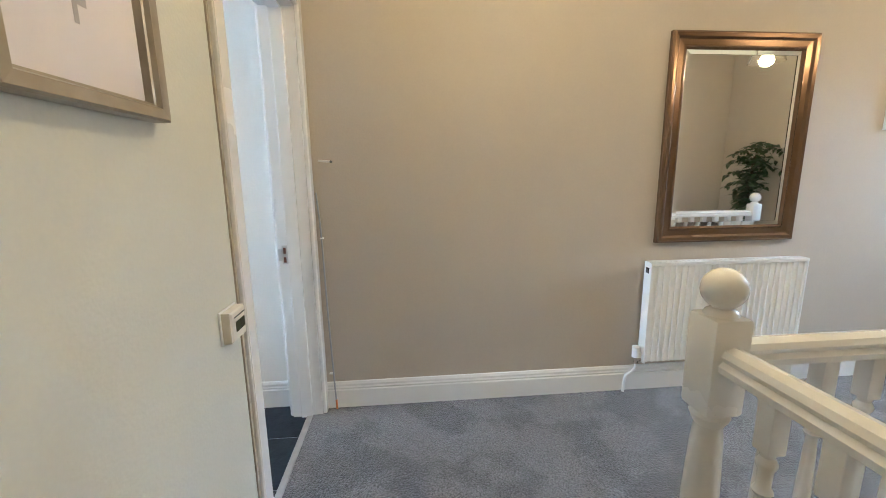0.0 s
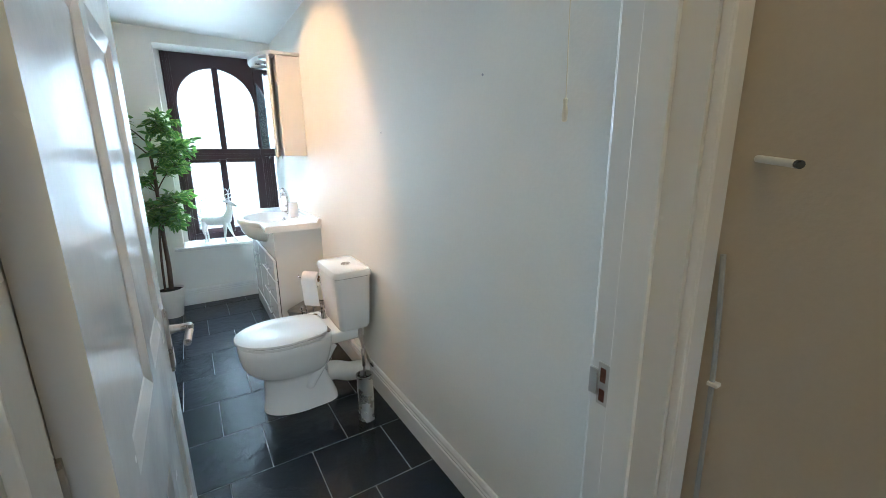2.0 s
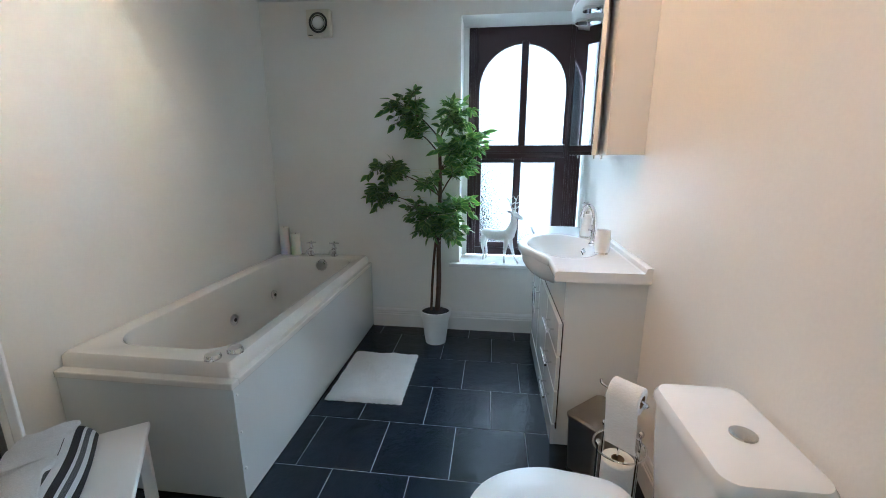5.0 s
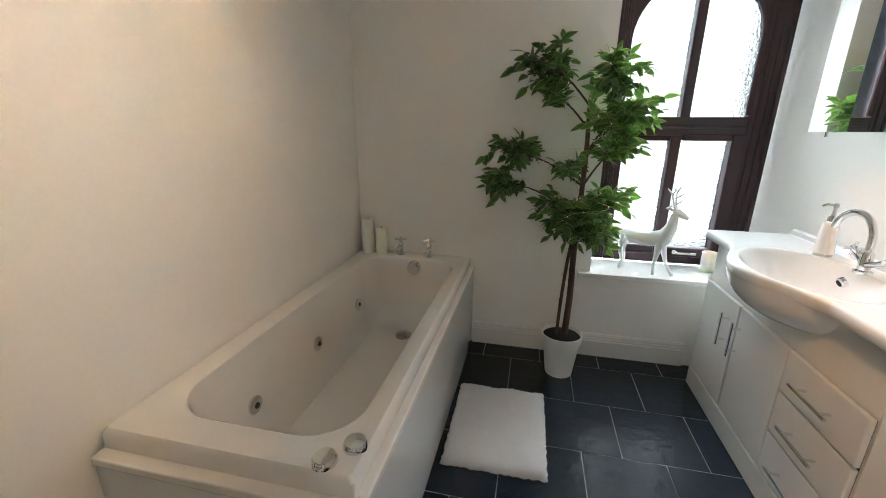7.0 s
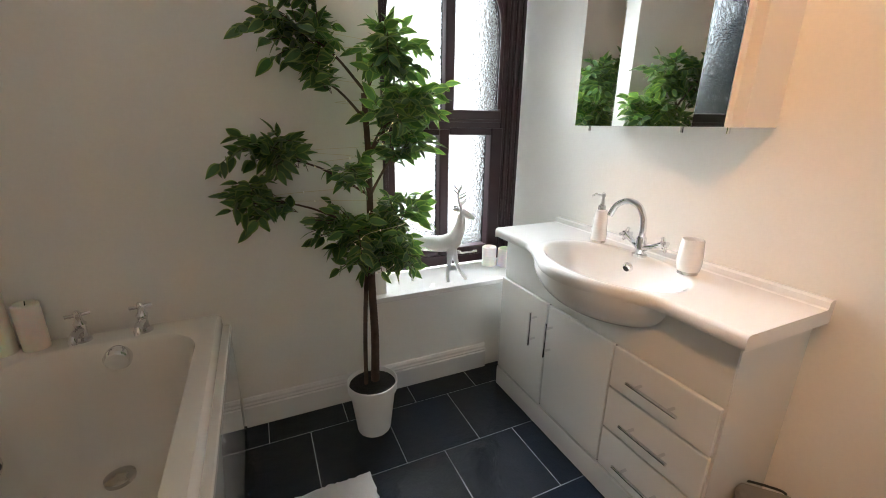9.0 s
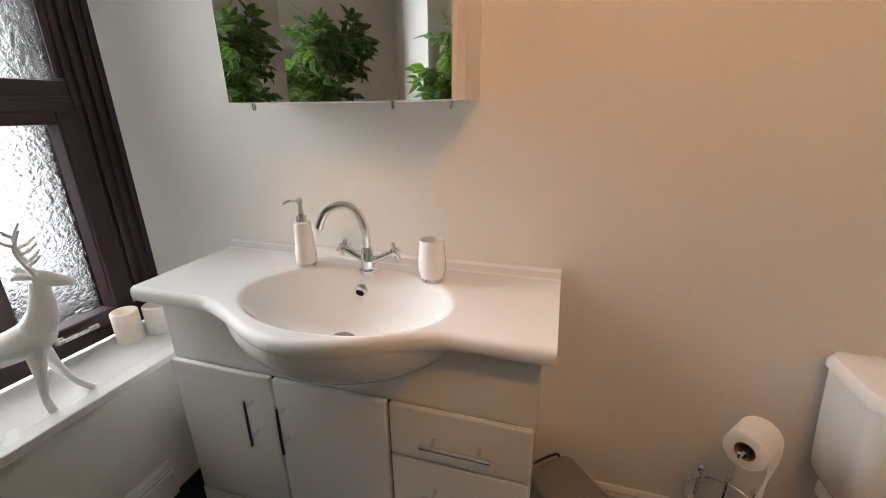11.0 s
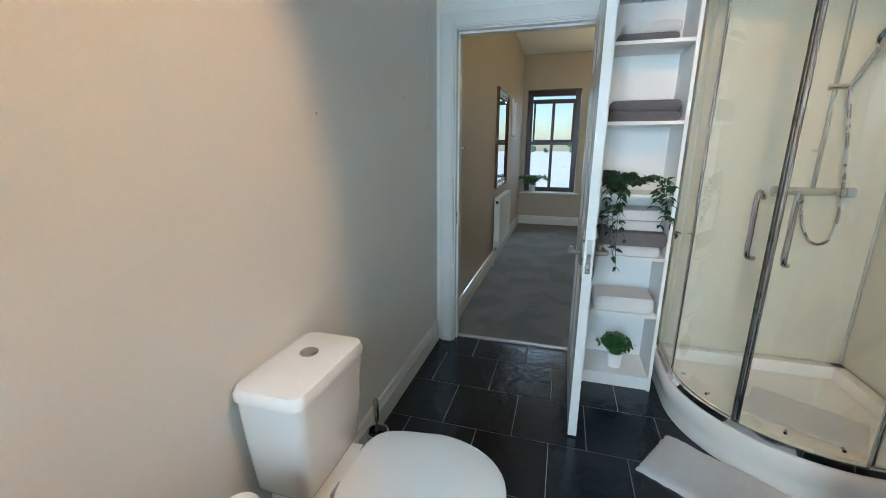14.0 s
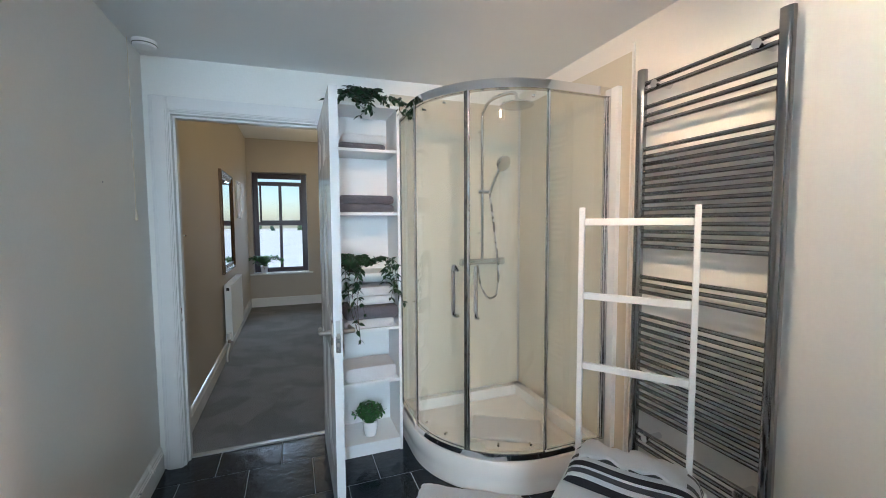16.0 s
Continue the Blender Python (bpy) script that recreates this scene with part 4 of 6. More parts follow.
roll = paper_roll("toilet_roll", rc, ax, 0.044, 0.048, "white toilet roll hanging on the stand", "toilet rolls")
bm = bmesh.new()
side = Vector((-0.62, -0.78, 0)) * 0.044
rows = []
for k in range(7):
    off = Vector((0, 0, -0.028 * k)) + Vector((0.002 * k, -0.004 * math.sin(k), 0))
    rows.append([rc + side + off - ax * 0.049, rc + side + off + ax * 0.049])
ring_loft(bm, rows, False, False, closed=False)
sheet = part("loose_sheet", bm, PAPER, roll, smooth=True)
for k in range(3):
    paper_roll("toilet_roll", (SX, SY, 0.062 + 0.106 * k), (0, 0, 1), 0.052, 0.052, "spare white toilet roll in the wire stand", "toilet rolls")

pbin = thing("pedal_bin", "small brushed steel pedal bin beside the vanity", "bin", (1.075, 2.765, 0))
BR = Matrix.Translation((1.075, 2.765, 0)) @ Matrix.Rotation(radians(42), 4, "Z")


def turned(points, m):
    return [tuple(m @ Vector(p)) for p in points]


bm = bmesh.new()
ring_loft(bm, [turned(rrect(0, 0, hx, hy, 0.022, z, 6), BR) for hx, hy, z in ((0.105, 0.070, 0.012), (0.112, 0.077, 0.25))])
part("body", bm, BIN_STEEL, pbin, smooth=True)
bm = bmesh.new()
ring_loft(bm, [turned(rrect(0, 0, hx, hy, 0.024, z, 6), BR) for hx, hy, z in ((0.108, 0.073, 0.0), (0.108, 0.073, 0.014))] )
part("base", bm, DARK_PLASTIC, pbin)
bm = bmesh.new()
ring_loft(bm, [turned(rrect(0, 0, hx, hy, 0.024, z, 6), BR) for hx, hy, z in ((0.115, 0.080, 0.252), (0.117, 0.082, 0.258), (0.117, 0.082, 0.268), (0.110, 0.075, 0.276), (0.06, 0.04, 0.279))])
part("lid", bm, BIN_STEEL, pbin, smooth=True)
bm = bmesh.new()
tube(bm, turned(smooth_path([(0.116, -0.05, 0.255), (0.132, -0.05, 0.268), (0.132, 0.05, 0.268), (0.116, 0.05, 0.255)], 4), BR), 0.004, 8)
part("carry_handle", bm, DARK_PLASTIC, pbin)
bm = bmesh.new()
tube(bm, turned([(-0.10, 0, 0.012), (-0.145, 0, 0.014), (-0.150, 0, 0.012)], BR), [0.012, 0.014, 0.008], 10)
part("pedal", bm, DARK_PLASTIC, pbin)

# ---------- shelf unit ----------
shelf = thing("shelf_unit", "tall narrow white open shelf unit, filled with towels", "shelves", (0.122, 0.56, 0))
UX0, UX1, UY0, UY1 = -0.062, 0.306, 0.420, 0.700
part("side_panel", boxes((UX0, UX0 + 0.016, UY0, UY1, 0.001, 2.045)), MELAMINE, shelf)
part("side_panel", boxes((UX1 - 0.016, UX1, UY0, UY1, 0.001, 2.045)), MELAMINE, shelf)
part("back_panel", boxes((UX0 + 0.016, UX1 - 0.016, UY0, UY0 + 0.005, 0.06, 2.04)), MELAMINE, shelf)
part("top_panel", boxes((UX0 + 0.016, UX1 - 0.016, UY0, UY1, 2.029, 2.045)), MELAMINE, shelf)
part("kick_board", boxes((UX0 + 0.016, UX1 - 0.016, UY1 - 0.025, UY1 - 0.010, 0.001, 0.062)), MELAMINE, shelf)
SHELF_Z = [0.078, 0.445, 0.762, 1.085, 1.437, 1.795]
for z in SHELF_Z:
    part("shelf_board", boxes((UX0 + 0.0165, UX1 - 0.0165, UY0 + 0.006, UY1 - 0.004, z - 0.016, z)), MELAMINE, shelf)


def folded(name, label, material, x0, x1, y0, y1, z0, layers, h, seed, group="shelf towels"):
    """A folded towel: soft slabs with a rounded fold, stacked with slight offsets."""
    rnd = random.Random(seed)
    t = thing(name, label, "towel", ((x0 + x1) / 2, (y0 + y1) / 2, z0), group)
    z = z0 + 0.0006
    for k in range(layers):
        dx, dy = rnd.uniform(-0.008, 0.008), rnd.uniform(-0.012, 0.006)
        bm = bmesh.new()
        hx, hy = (x1 - x0) / 2 - 0.008, (y1 - y0) / 2 - 0.012
        cx, cy = (x0 + x1) / 2 + dx, (y0 + y1) / 2 + dy
        rings = []
        for q, s in ((0.0, 0.93), (0.18, 0.985), (0.5, 1.0), (0.82, 0.985), (1.0, 0.93)):
            ring = []
            for px, py, _ in rrect(cx, cy, hx * s, hy * s, 0.02, 0, 9):
                sag = 0.10 * h * math.sin(9 * px + 5 * k + seed) * math.cos(11 * py) * q
                ring.append((px, py, z + q * h + sag - 0.12 * h * q * ((px - cx) / hx) ** 2))
            rings.append(ring)
        rows = ring_loft(bm, rings, True, False)
        mid = [bm.verts.new((cx + (v.co.x - cx) * 0.5, cy + (v.co.y - cy) * 0.5, v.co.z + 0.06 * h)) for v in rows[-1]]
        n = len(mid)
        for i in range(n):
            j = (i + 1) % n
            bm.faces.new((rows[-1][i], rows[-1][j], mid[j], mid[i]))
        bm.faces.new(mid)
        part("fold", bm, material, t, smooth=True)
        z += h * 0.96
    return t


folded("folded_towel", "white folded bath towel on a shelf", TOWEL_WHITE, -0.04, 0.285, 0.45, 0.685, SHELF_Z[1], 1, 0.085, 1)
folded("folded_towel", "white folded towel under a grey one", TOWEL_WHITE, -0.04, 0.27, 0.45, 0.69, SHELF_Z[2], 1, 0.055, 2)
folded("folded_towel", "grey folded towel between white ones", TOWEL_GREY, -0.052, 0.28, 0.44, 0.715, SHELF_Z[2] + 0.0565, 1, 0.075, 3)
folded("folded_towel", "white folded towel on top of a grey one", TOWEL_WHITE, -0.04, 0.25, 0.45, 0.69, SHELF_Z[2] + 0.134, 2, 0.055, 4)
folded("folded_towel", "dark grey folded towels on a shelf", TOWEL_GREY, -0.045, 0.285, 0.45, 0.69, SHELF_Z[4], 2, 0.052, 5)
folded("folded_towel", "grey folded towel on the upper shelf", TOWEL_GREY, 0.0, 0.285, 0.46, 0.685, SHELF_Z[5], 1, 0.036, 6)
folded("folded_towel", "white folded towel on the upper shelf", TOWEL_WHITE, 0.0, 0.27, 0.46, 0.685, SHELF_Z[5] + 0.038, 1, 0.05, 7)

# ---------- shower ----------
shower = thing("shower_enclosure", "quadrant shower with curved glass doors and chrome frame", "shower", (-0.6, 0.9, 0))
QX, QY, SCX, SCY = WEST + 0.008, SOUTH + 0.008, -0.665, 0.785


def quadrant(r, z, n=17):
    """Plan of the tray at the given corner radius."""
    pts = [(QX, QY, z), (SCX + r, QY, z)]
    pts += [(SCX + r * math.cos(radians(90 * i / (n - 1))), SCY + r * math.sin(radians(90 * i / (n - 1))), z) for i in range(n)]
    return pts + [(QX, SCY + r, z)]


bm = bmesh.new()
ring_loft(bm, [quadrant(0.562, 0.002), quadrant(0.566, 0.06), quadrant(0.566, 0.085), quadrant(0.573, 0.10), quadrant(0.573, 0.165), quadrant(0.566, 0.178), quadrant(0.545, 0.182)], True, False)
ring_loft(bm, [quadrant(0.545, 0.182), quadrant(0.50, 0.178)], False, False)
inner = [[(QX + 0.05 + (x - QX - 0.05) * s if x > QX else QX + 0.05, QY + 0.05 + (y - QY - 0.05) * s if y > QY else QY + 0.05, z) for x, y, _ in quadrant(0.50, 0)] for s, z in ((1.0, 0.178), (0.985, 0.125), (0.9, 0.108))]
ring_loft(bm, inner, False, True)
box(bm, QX, QX + 0.052, QY, SCY + 0.50, 0.10, 0.179)
box(bm, QX, SCX + 0.50, QY, QY + 0.052, 0.10, 0.179)
part("tray", bm, ACRYLIC, shower, "white shower tray with a moulded step", True)
part("wall_panel", boxes((WEST + 0.001, WEST + 0.007, SOUTH + 0.001, 1.455, 0.17, 2.20)), SHOWER_PANEL, shower, "cream waterproof wall panel")
part("wall_panel", boxes((WEST + 0.007, -0.075, SOUTH + 0.001, SOUTH + 0.007, 0.17, 2.20)), SHOWER_PANEL, shower, "cream waterproof wall panel")
part("panel_trim", boxes((WEST + 0.001, WEST + 0.014, 1.455, 1.468, 0.0, 2.24), bevel=0.002), PLASTIC, shower, "pale edge trim of the wall panel")
part("corner_trim", boxes((WEST + 0.007, WEST + 0.019, SOUTH + 0.007, SOUTH + 0.019, 0.185, 2.20), bevel=0.004), mat("satin_trim", (0.60, 0.59, 0.56), 0.4, 0.5, vary=0.03, scale=8), shower, "metal corner trim between the wall panels")
GR = 0.540


def band(r0, r1, z0, z1, a0=0.0, a1=90.0, n=19, straight=True):
    """A curved strip between two radii, with its straight runs to the walls."""
    inner, outer = [], []
    if straight:
        inner.append((SCX + r0, QY)), outer.append((SCX + r1, QY))
    for i in range(n):
        a = radians(a0 + (a1 - a0) * i / (n - 1))
        inner.append((SCX + r0 * math.cos(a), SCY + r0 * math.sin(a)))
        outer.append((SCX + r1 * math.cos(a), SCY + r1 * math.sin(a)))
    if straight:
        inner.append((QX, SCY + r0)), outer.append((QX, SCY + r1))
    bm = bmesh.new()
    ring_loft(bm, [[(*i, z0), (*o, z0), (*o, z1), (*i, z1)] for i, o in zip(inner, outer)])
    return bm


part("bottom_rail", band(GR - 0.020, GR + 0.020, 0.183, 0.212), CHROME, shower, "curved chrome rail", True)
part("top_rail", band(GR - 0.022, GR + 0.022, 2.012, 2.055), CHROME, shower, "curved chrome rail", True)
for a0, a1 in ((3, 45.2), (44.8, 87)):
    g = part("curved_glass_door", band(GR - (0.004 if a0 < 30 else -0.010), GR + (0.002 if a0 < 30 else 0.016), 0.214, 2.010, a0, a1, 15, False), SHOWER_GLASS, shower, "curved clear glass door", True)
    g.visible_shadow = False
for r in (boxes((SCX + GR - 0.003, SCX + GR + 0.003, QY + 0.03, SCY + 0.03, 0.214, 2.010)), boxes((QX + 0.03, SCX + 0.03, SCY + GR - 0.003, SCY + GR + 0.003, 0.214, 2.010))):
    g = part("fixed_glass_panel", r, SHOWER_GLASS, shower, "flat clear glass side panel")
    g.visible_shadow = False
for a, dr in ((2, 0), (88, 0), (44.0, -0.001), (46.2, 0.013)):
    ca, sa = math.cos(radians(a)), math.sin(radians(a))
    bm = bmesh.new()
    rod(bm, (SCX + (GR + dr) * ca, SCY + (GR + dr) * sa, 0.212), (SCX + (GR + dr) * ca, SCY + (GR + dr) * sa, 2.012), 0.008 if 40 < a < 50 else 0.010, n=12)
    part("door_post", bm, CHROME if a != 44.0 else DARK_PLASTIC, shower, smooth=True)
part("wall_profile", boxes((QX - 0.006, QX + 0.036, SCY + GR - 0.016, SCY + GR + 0.016, 0.183, 2.055), (QX + 0.036, QX + 0.048, SCY + GR - 0.010, SCY + GR + 0.010, 0.183, 2.055), bevel=0.003), CHROME, shower, "chrome wall profile")
part("profile_cover", boxes((QX - 0.006, QX + 0.026, SCY + GR + 0.018, SCY + GR + 0.066, 0.183, 2.055), bevel=0.004), PLASTIC, shower, "pale wall profile cover")
part("wall_profile", boxes((SCX + GR - 0.016, SCX + GR + 0.016, QY - 0.006, QY + 0.036, 0.183, 2.055), bevel=0.003), CHROME, shower, "chrome wall profile")
for a in (39.5, 51.0):
    ca, sa = math.cos(radians(a)), math.sin(radians(a))
    bm = bmesh.new()
    px, py = SCX + (GR + 0.048) * ca, SCY + (GR + 0.048) * sa
    tube(bm, smooth_path([(SCX + (GR + 0.006) * ca, SCY + (GR + 0.006) * sa, 1.135), (px, py, 1.15), (px, py, 1.0), (px, py, 0.92), (SCX + (GR + 0.006) * ca, SCY + (GR + 0.006) * sa, 0.90)], 5), 0.010, 10)
    part("door_handle", bm, CHROME, shower, "chrome bow handle", True)
for a in (12, 30, 62, 80):
    ca, sa = math.cos(radians(a)), math.sin(radians(a))
    for z in (0.245, 1.985):
        bm = bmesh.new()
        rod(bm, (SCX + (GR - 0.026) * ca, SCY + (GR - 0.026) * sa, z), (SCX + (GR - 0.008) * ca, SCY + (GR - 0.008) * sa, z), 0.0065, n=14)
        part("door_roller", bm, CHROME, shower)
bm = bmesh.new()
lathe(bm, [(0.055, 0.108), (0.055, 0.116), (0.03, 0.121)], (-0.40, 1.02, 0), 24)
part("waste_cover", bm, CHROME, shower, "round chrome waste cover", True)

riser = thing("shower_riser", "chrome thermostatic shower with riser, overhead and hand heads", "shower mixer", (-0.69, 0.47, 1.1))
RX, RY = -0.70, 0.485
bm = bmesh.new()
tube(bm, smooth_path([(RX, RY, 1.10), (RX, RY, 1.6), (RX, RY, 2.06), (RX - 0.005, RY + 0.03, 2.14), (RX - 0.012, RY + 0.09, 2.175), (RX - 0.03, RY + 0.20, 2.18), (RX - 0.055, RY + 0.32, 2.165), (RX - 0.062, RY + 0.345, 2.13), (RX - 0.062, RY + 0.348, 2.10)], 6), 0.011, 12)
part("riser_pipe", bm, CHROME, riser, smooth=True)
bm = bmesh.new()
lathe(bm, [(0.012, 2.105), (0.02, 2.095), (0.10, 2.088), (0.102, 2.080), (0.095, 2.077)], (RX - 0.062, RY + 0.348, 0), 32)
part("rain_head", bm, CHROME, riser, "round flat chrome shower head", True)
bm = bmesh.new()
rod(bm, (RX - 0.13, RY, 1.105), (RX + 0.13, RY, 1.105), 0.021, n=18)
for s in (-1, 1):
    rod(bm, (RX + s * 0.13, RY, 1.105), (RX + s * 0.165, RY, 1.105), 0.026, n=18)
    rod(bm, (RX + s * 0.075, RY, 1.105), (RX + s * 0.075, SOUTH + 0.008, 1.105), 0.018, n=14)
part("mixer_valve", bm, CHROME, riser, "chrome bar valve", True)
for z in (1.30, 2.0):
    bm = bmesh.new()
    rod(bm, (RX, RY, z), (RX, SOUTH + 0.008, z), 0.009, n=10)
    part("bracket", bm, CHROME, riser)
bm = bmesh.new()
rod(bm, (RX - 0.035, RY + 0.02, 1.585), (RX + 0.035, RY + 0.01, 1.585), 0.014, n=12)
part("slider", bm, CHROME, riser, smooth=True)
bm = bmesh.new()
tube(bm, [(RX - 0.035, RY + 0.045, 1.575), (RX - 0.06, RY + 0.06, 1.66), (RX - 0.095, RY + 0.085, 1.75)], [0.012, 0.011, 0.014], 12)
hc, hd = Vector((RX - 0.105, RY + 0.10, 1.775)), Vector((-0.1, 0.85, -0.45)).normalized()
ha = hd.orthogonal().normalized()
ring_loft(bm, [circle(hc + hd * h, r, ha, hd.cross(ha), 24) for h, r in ((-0.02, 0.02), (-0.005, 0.05), (0.010, 0.055), (0.014, 0.050))])
part("hand_shower", bm, CHROME, riser, smooth=True)
bm = bmesh.new()
tube(bm, smooth_path([(RX - 0.035, RY + 0.045, 1.57), (RX - 0.065, RY + 0.05, 1.35), (RX - 0.10, RY + 0.05, 1.05), (RX - 0.085, RY + 0.05, 0.88), (RX - 0.02, RY + 0.04, 0.86), (RX + 0.02, RY + 0.01, 0.96), (RX + 0.03, RY, 1.085)], 7), 0.007, 10)
part("hose", bm, STEEL, riser, "flexible steel hose", True)

# ---------- towel radiator ----------
trail = thing("towel_radiator", "tall chrome ladder towel radiator on the wall", "towel radiator", (-0.98, 1.86, 0.3))
for y in (1.580, 2.150):
    bm = bmesh.new()
    ring_loft(bm, [[(-0.965 + a, y + b, z) for a, b, _ in rrect(0, 0, 0.017, 0.022, 0.015, 0, 6)] for z in (0.27, 2.055)])
    part("upright", bm, DARK_CHROME, trail, smooth=True)
BARS = [1.99, 1.956, 1.885, 1.847, 1.81] + [1.70 - 0.0335 * k for k in range(14)] + [1.123, 1.09, 1.055] + [0.95 - 0.034 * k for k in range(14)] + [0.40, 0.366, 0.332]
bar0 = None
for z in BARS:
    if bar0 is None:
        bm = bmesh.new()
        rod(bm, (-0.965, 1.585, 0), (-0.965, 2.145, 0), 0.0094, n=12)
        bar0 = part("bar", bm, DARK_CHROME, trail, smooth=True)
        bar0.location.z = z
    else:
        o = bar0.copy()
        scene.collection.objects.link(o)
        o.location.z = z
for y in (1.66, 2.07):
    for z in (1.972, 0.383):
        bm = bmesh.new()
        rod(bm, (-0.955, y, z), (WEST, y, z), 0.014, n=12)
        rod(bm, (-0.950, y, z), (-0.944, y, z), 0.017, n=12)
        part("wall_bracket", bm, CHROME, trail)

# ---------- ladder stool ----------
stool = thing("ladder_stool", "white painted stool with a tall ladder back", "stool", (-0.51, 1.995, 0))
F0, F1 = Vector((-0.262, 1.912, 0)), Vector((-0.524, 2.262, 0))
fx_, bx_ = (F1 - F0).normalized(), Vector((-0.80, -0.60, 0))
SL = (F1 - F0).length
SM = Matrix(((fx_.x, bx_.x, 0, F0.x), (fx_.y, bx_.y, 0, F0.y), (0, 0, 1, 0), (0, 0, 0, 1)))
STOOL_PAINT = mat("white_stool_paint", (0.80, 0.79, 0.76), 0.35, vary=0.02, scale=7, bump=0.04, bump_scale=40)


def sbox(u0, u1, v0, v1, z0, z1, bevel=0.003):
    bm = bmesh.new()
    box(bm, u0, u1, v0, v1, z0, z1, bevel)
    bm.transform(SM)
    return bm


part("seat", sbox(-0.005, SL + 0.005, -0.01, 0.315, 0.420, 0.441, 0.004), STOOL_PAINT, stool)
for u in (0.008, SL - 0.040):
    part("leg", sbox(u, u + 0.032, 0.0, 0.032, 0.001, 0.420), STOOL_PAINT, stool)
    w = 0.0 if u < 0.1 else -0.018
    part("back_post", sbox(u + w, u + w + 0.020, 0.268, 0.290, 0.001, 1.430), STOOL_PAINT, stool)
    part("side_rail", sbox(u + 0.006, u + 0.026, 0.032, 0.262, 0.375, 0.419), STOOL_PAINT, stool)
    part("side_rail", sbox(u + 0.006, u + 0.026, 0.032, 0.262, 0.10, 0.13), STOOL_PAINT, stool)
part("front_rail", sbox(0.040, SL - 0.040, 0.006, 0.026, 0.375, 0.419), STOOL_PAINT, stool)
part("foot_shelf", sbox(0.034, SL - 0.034, 0.036, 0.258, 0.131, 0.146), STOOL_PAINT, stool)
for z in (1.375, 1.095, 0.825):
    part("rung", sbox(0.028, SL - 0.058, 0.270, 0.288, z - 0.013, z + 0.013), STOOL_PAINT, stool)

# striped towel and white flannels on the stool
tow = thing("striped_towel", "folded white, grey and black striped towel on the stool", "towel", tuple(SM @ Vector((SL / 2, 0.2, 0.441))))


def towel_top(u, v):
    return 0.441 + 0.088 * max(0.0, 1 - ((v - 0.216) / 0.096) ** 4) ** 0.5 * max(0.0, 1 - (abs(u - SL / 2) / (SL / 2 - 0.004)) ** 6) ** 0.5 + 0.004 * math.sin(17 * u + 6 * v)


stripes = [(0.066, 0.0676, TOWEL_BLACK), (0.0676, 0.0740, TOWEL_WHITE), (0.0740, 0.0840, TOWEL_CHARCOAL), (0.0840, 0.0905, TOWEL_WHITE), (0.0905, 0.110, TOWEL_BLACK), (0.110, 0.132, TOWEL_WHITE), (0.132, 0.162, TOWEL_CHARCOAL), (0.162, 0.225, TOWEL_WHITE), (0.225, 0.250, TOWEL_CHARCOAL), (0.250, 0.266, TOWEL_WHITE), (0.266, 0.284, TOWEL_BLACK), (0.284, 0.304, TOWEL_CHARCOAL)]
for v0, v1, m in stripes:
    v0, v1 = 0.122 + (v0 - 0.066) * 0.78, 0.122 + (v1 - 0.066) * 0.78
    bm = bmesh.new()
    rows = []
    for i in range(31):
        u = 0.004 + (SL - 0.008) * i / 30
        bend = 0.012 * math.sin(math.pi * i / 30)
        row = []
        for j in range(5):
            v = v0 + (v1 - v0) * j / 4
            row.append((u, v - bend, max(towel_top(u, v), 0.4415)))
        row += [(u, v1 - bend, 0.4412), (u, v0 - bend, 0.4412)]
        rows.append(row)
    ring_loft(bm, rows)
    bm.transform(SM)
    part("stripe", bm, m, tow, smooth=True)
for k, (u0, u1) in enumerate(((0.05, 0.215), (0.205, 0.385))):
    bm = bmesh.new()
    rows = []
    for i in range(13):
        u = u0 + (u1 - u0) * i / 12
        row = []
        for j in range(9):
            v = 0.152 + 0.125 * j / 8 + 0.012 * math.sin(3 * (u - u0) / (u1 - u0) + k)
            lift = 0.010 + 0.010 * math.sin(2.4 * j / 8 + i / 5.0) + 0.006 * math.sin(i * 1.1 + j * 0.7 + k)
            row.append((u, v, towel_top(min(max(u, 0.03), SL - 0.03), min(max(v, 0.14), 0.29)) + abs(lift) + 0.004))
        row += [(p[0], p[1], p[2] - 0.012) for p in row[::-1]]
        rows.append(row)
    ring_loft(bm, rows)
    bm.transform(SM)
    whole("flannel", bm, TOWEL_WHITE, "small white flannel folded on the striped towel", "flannel", "flannels", True)

# ---------- bath mats ----------


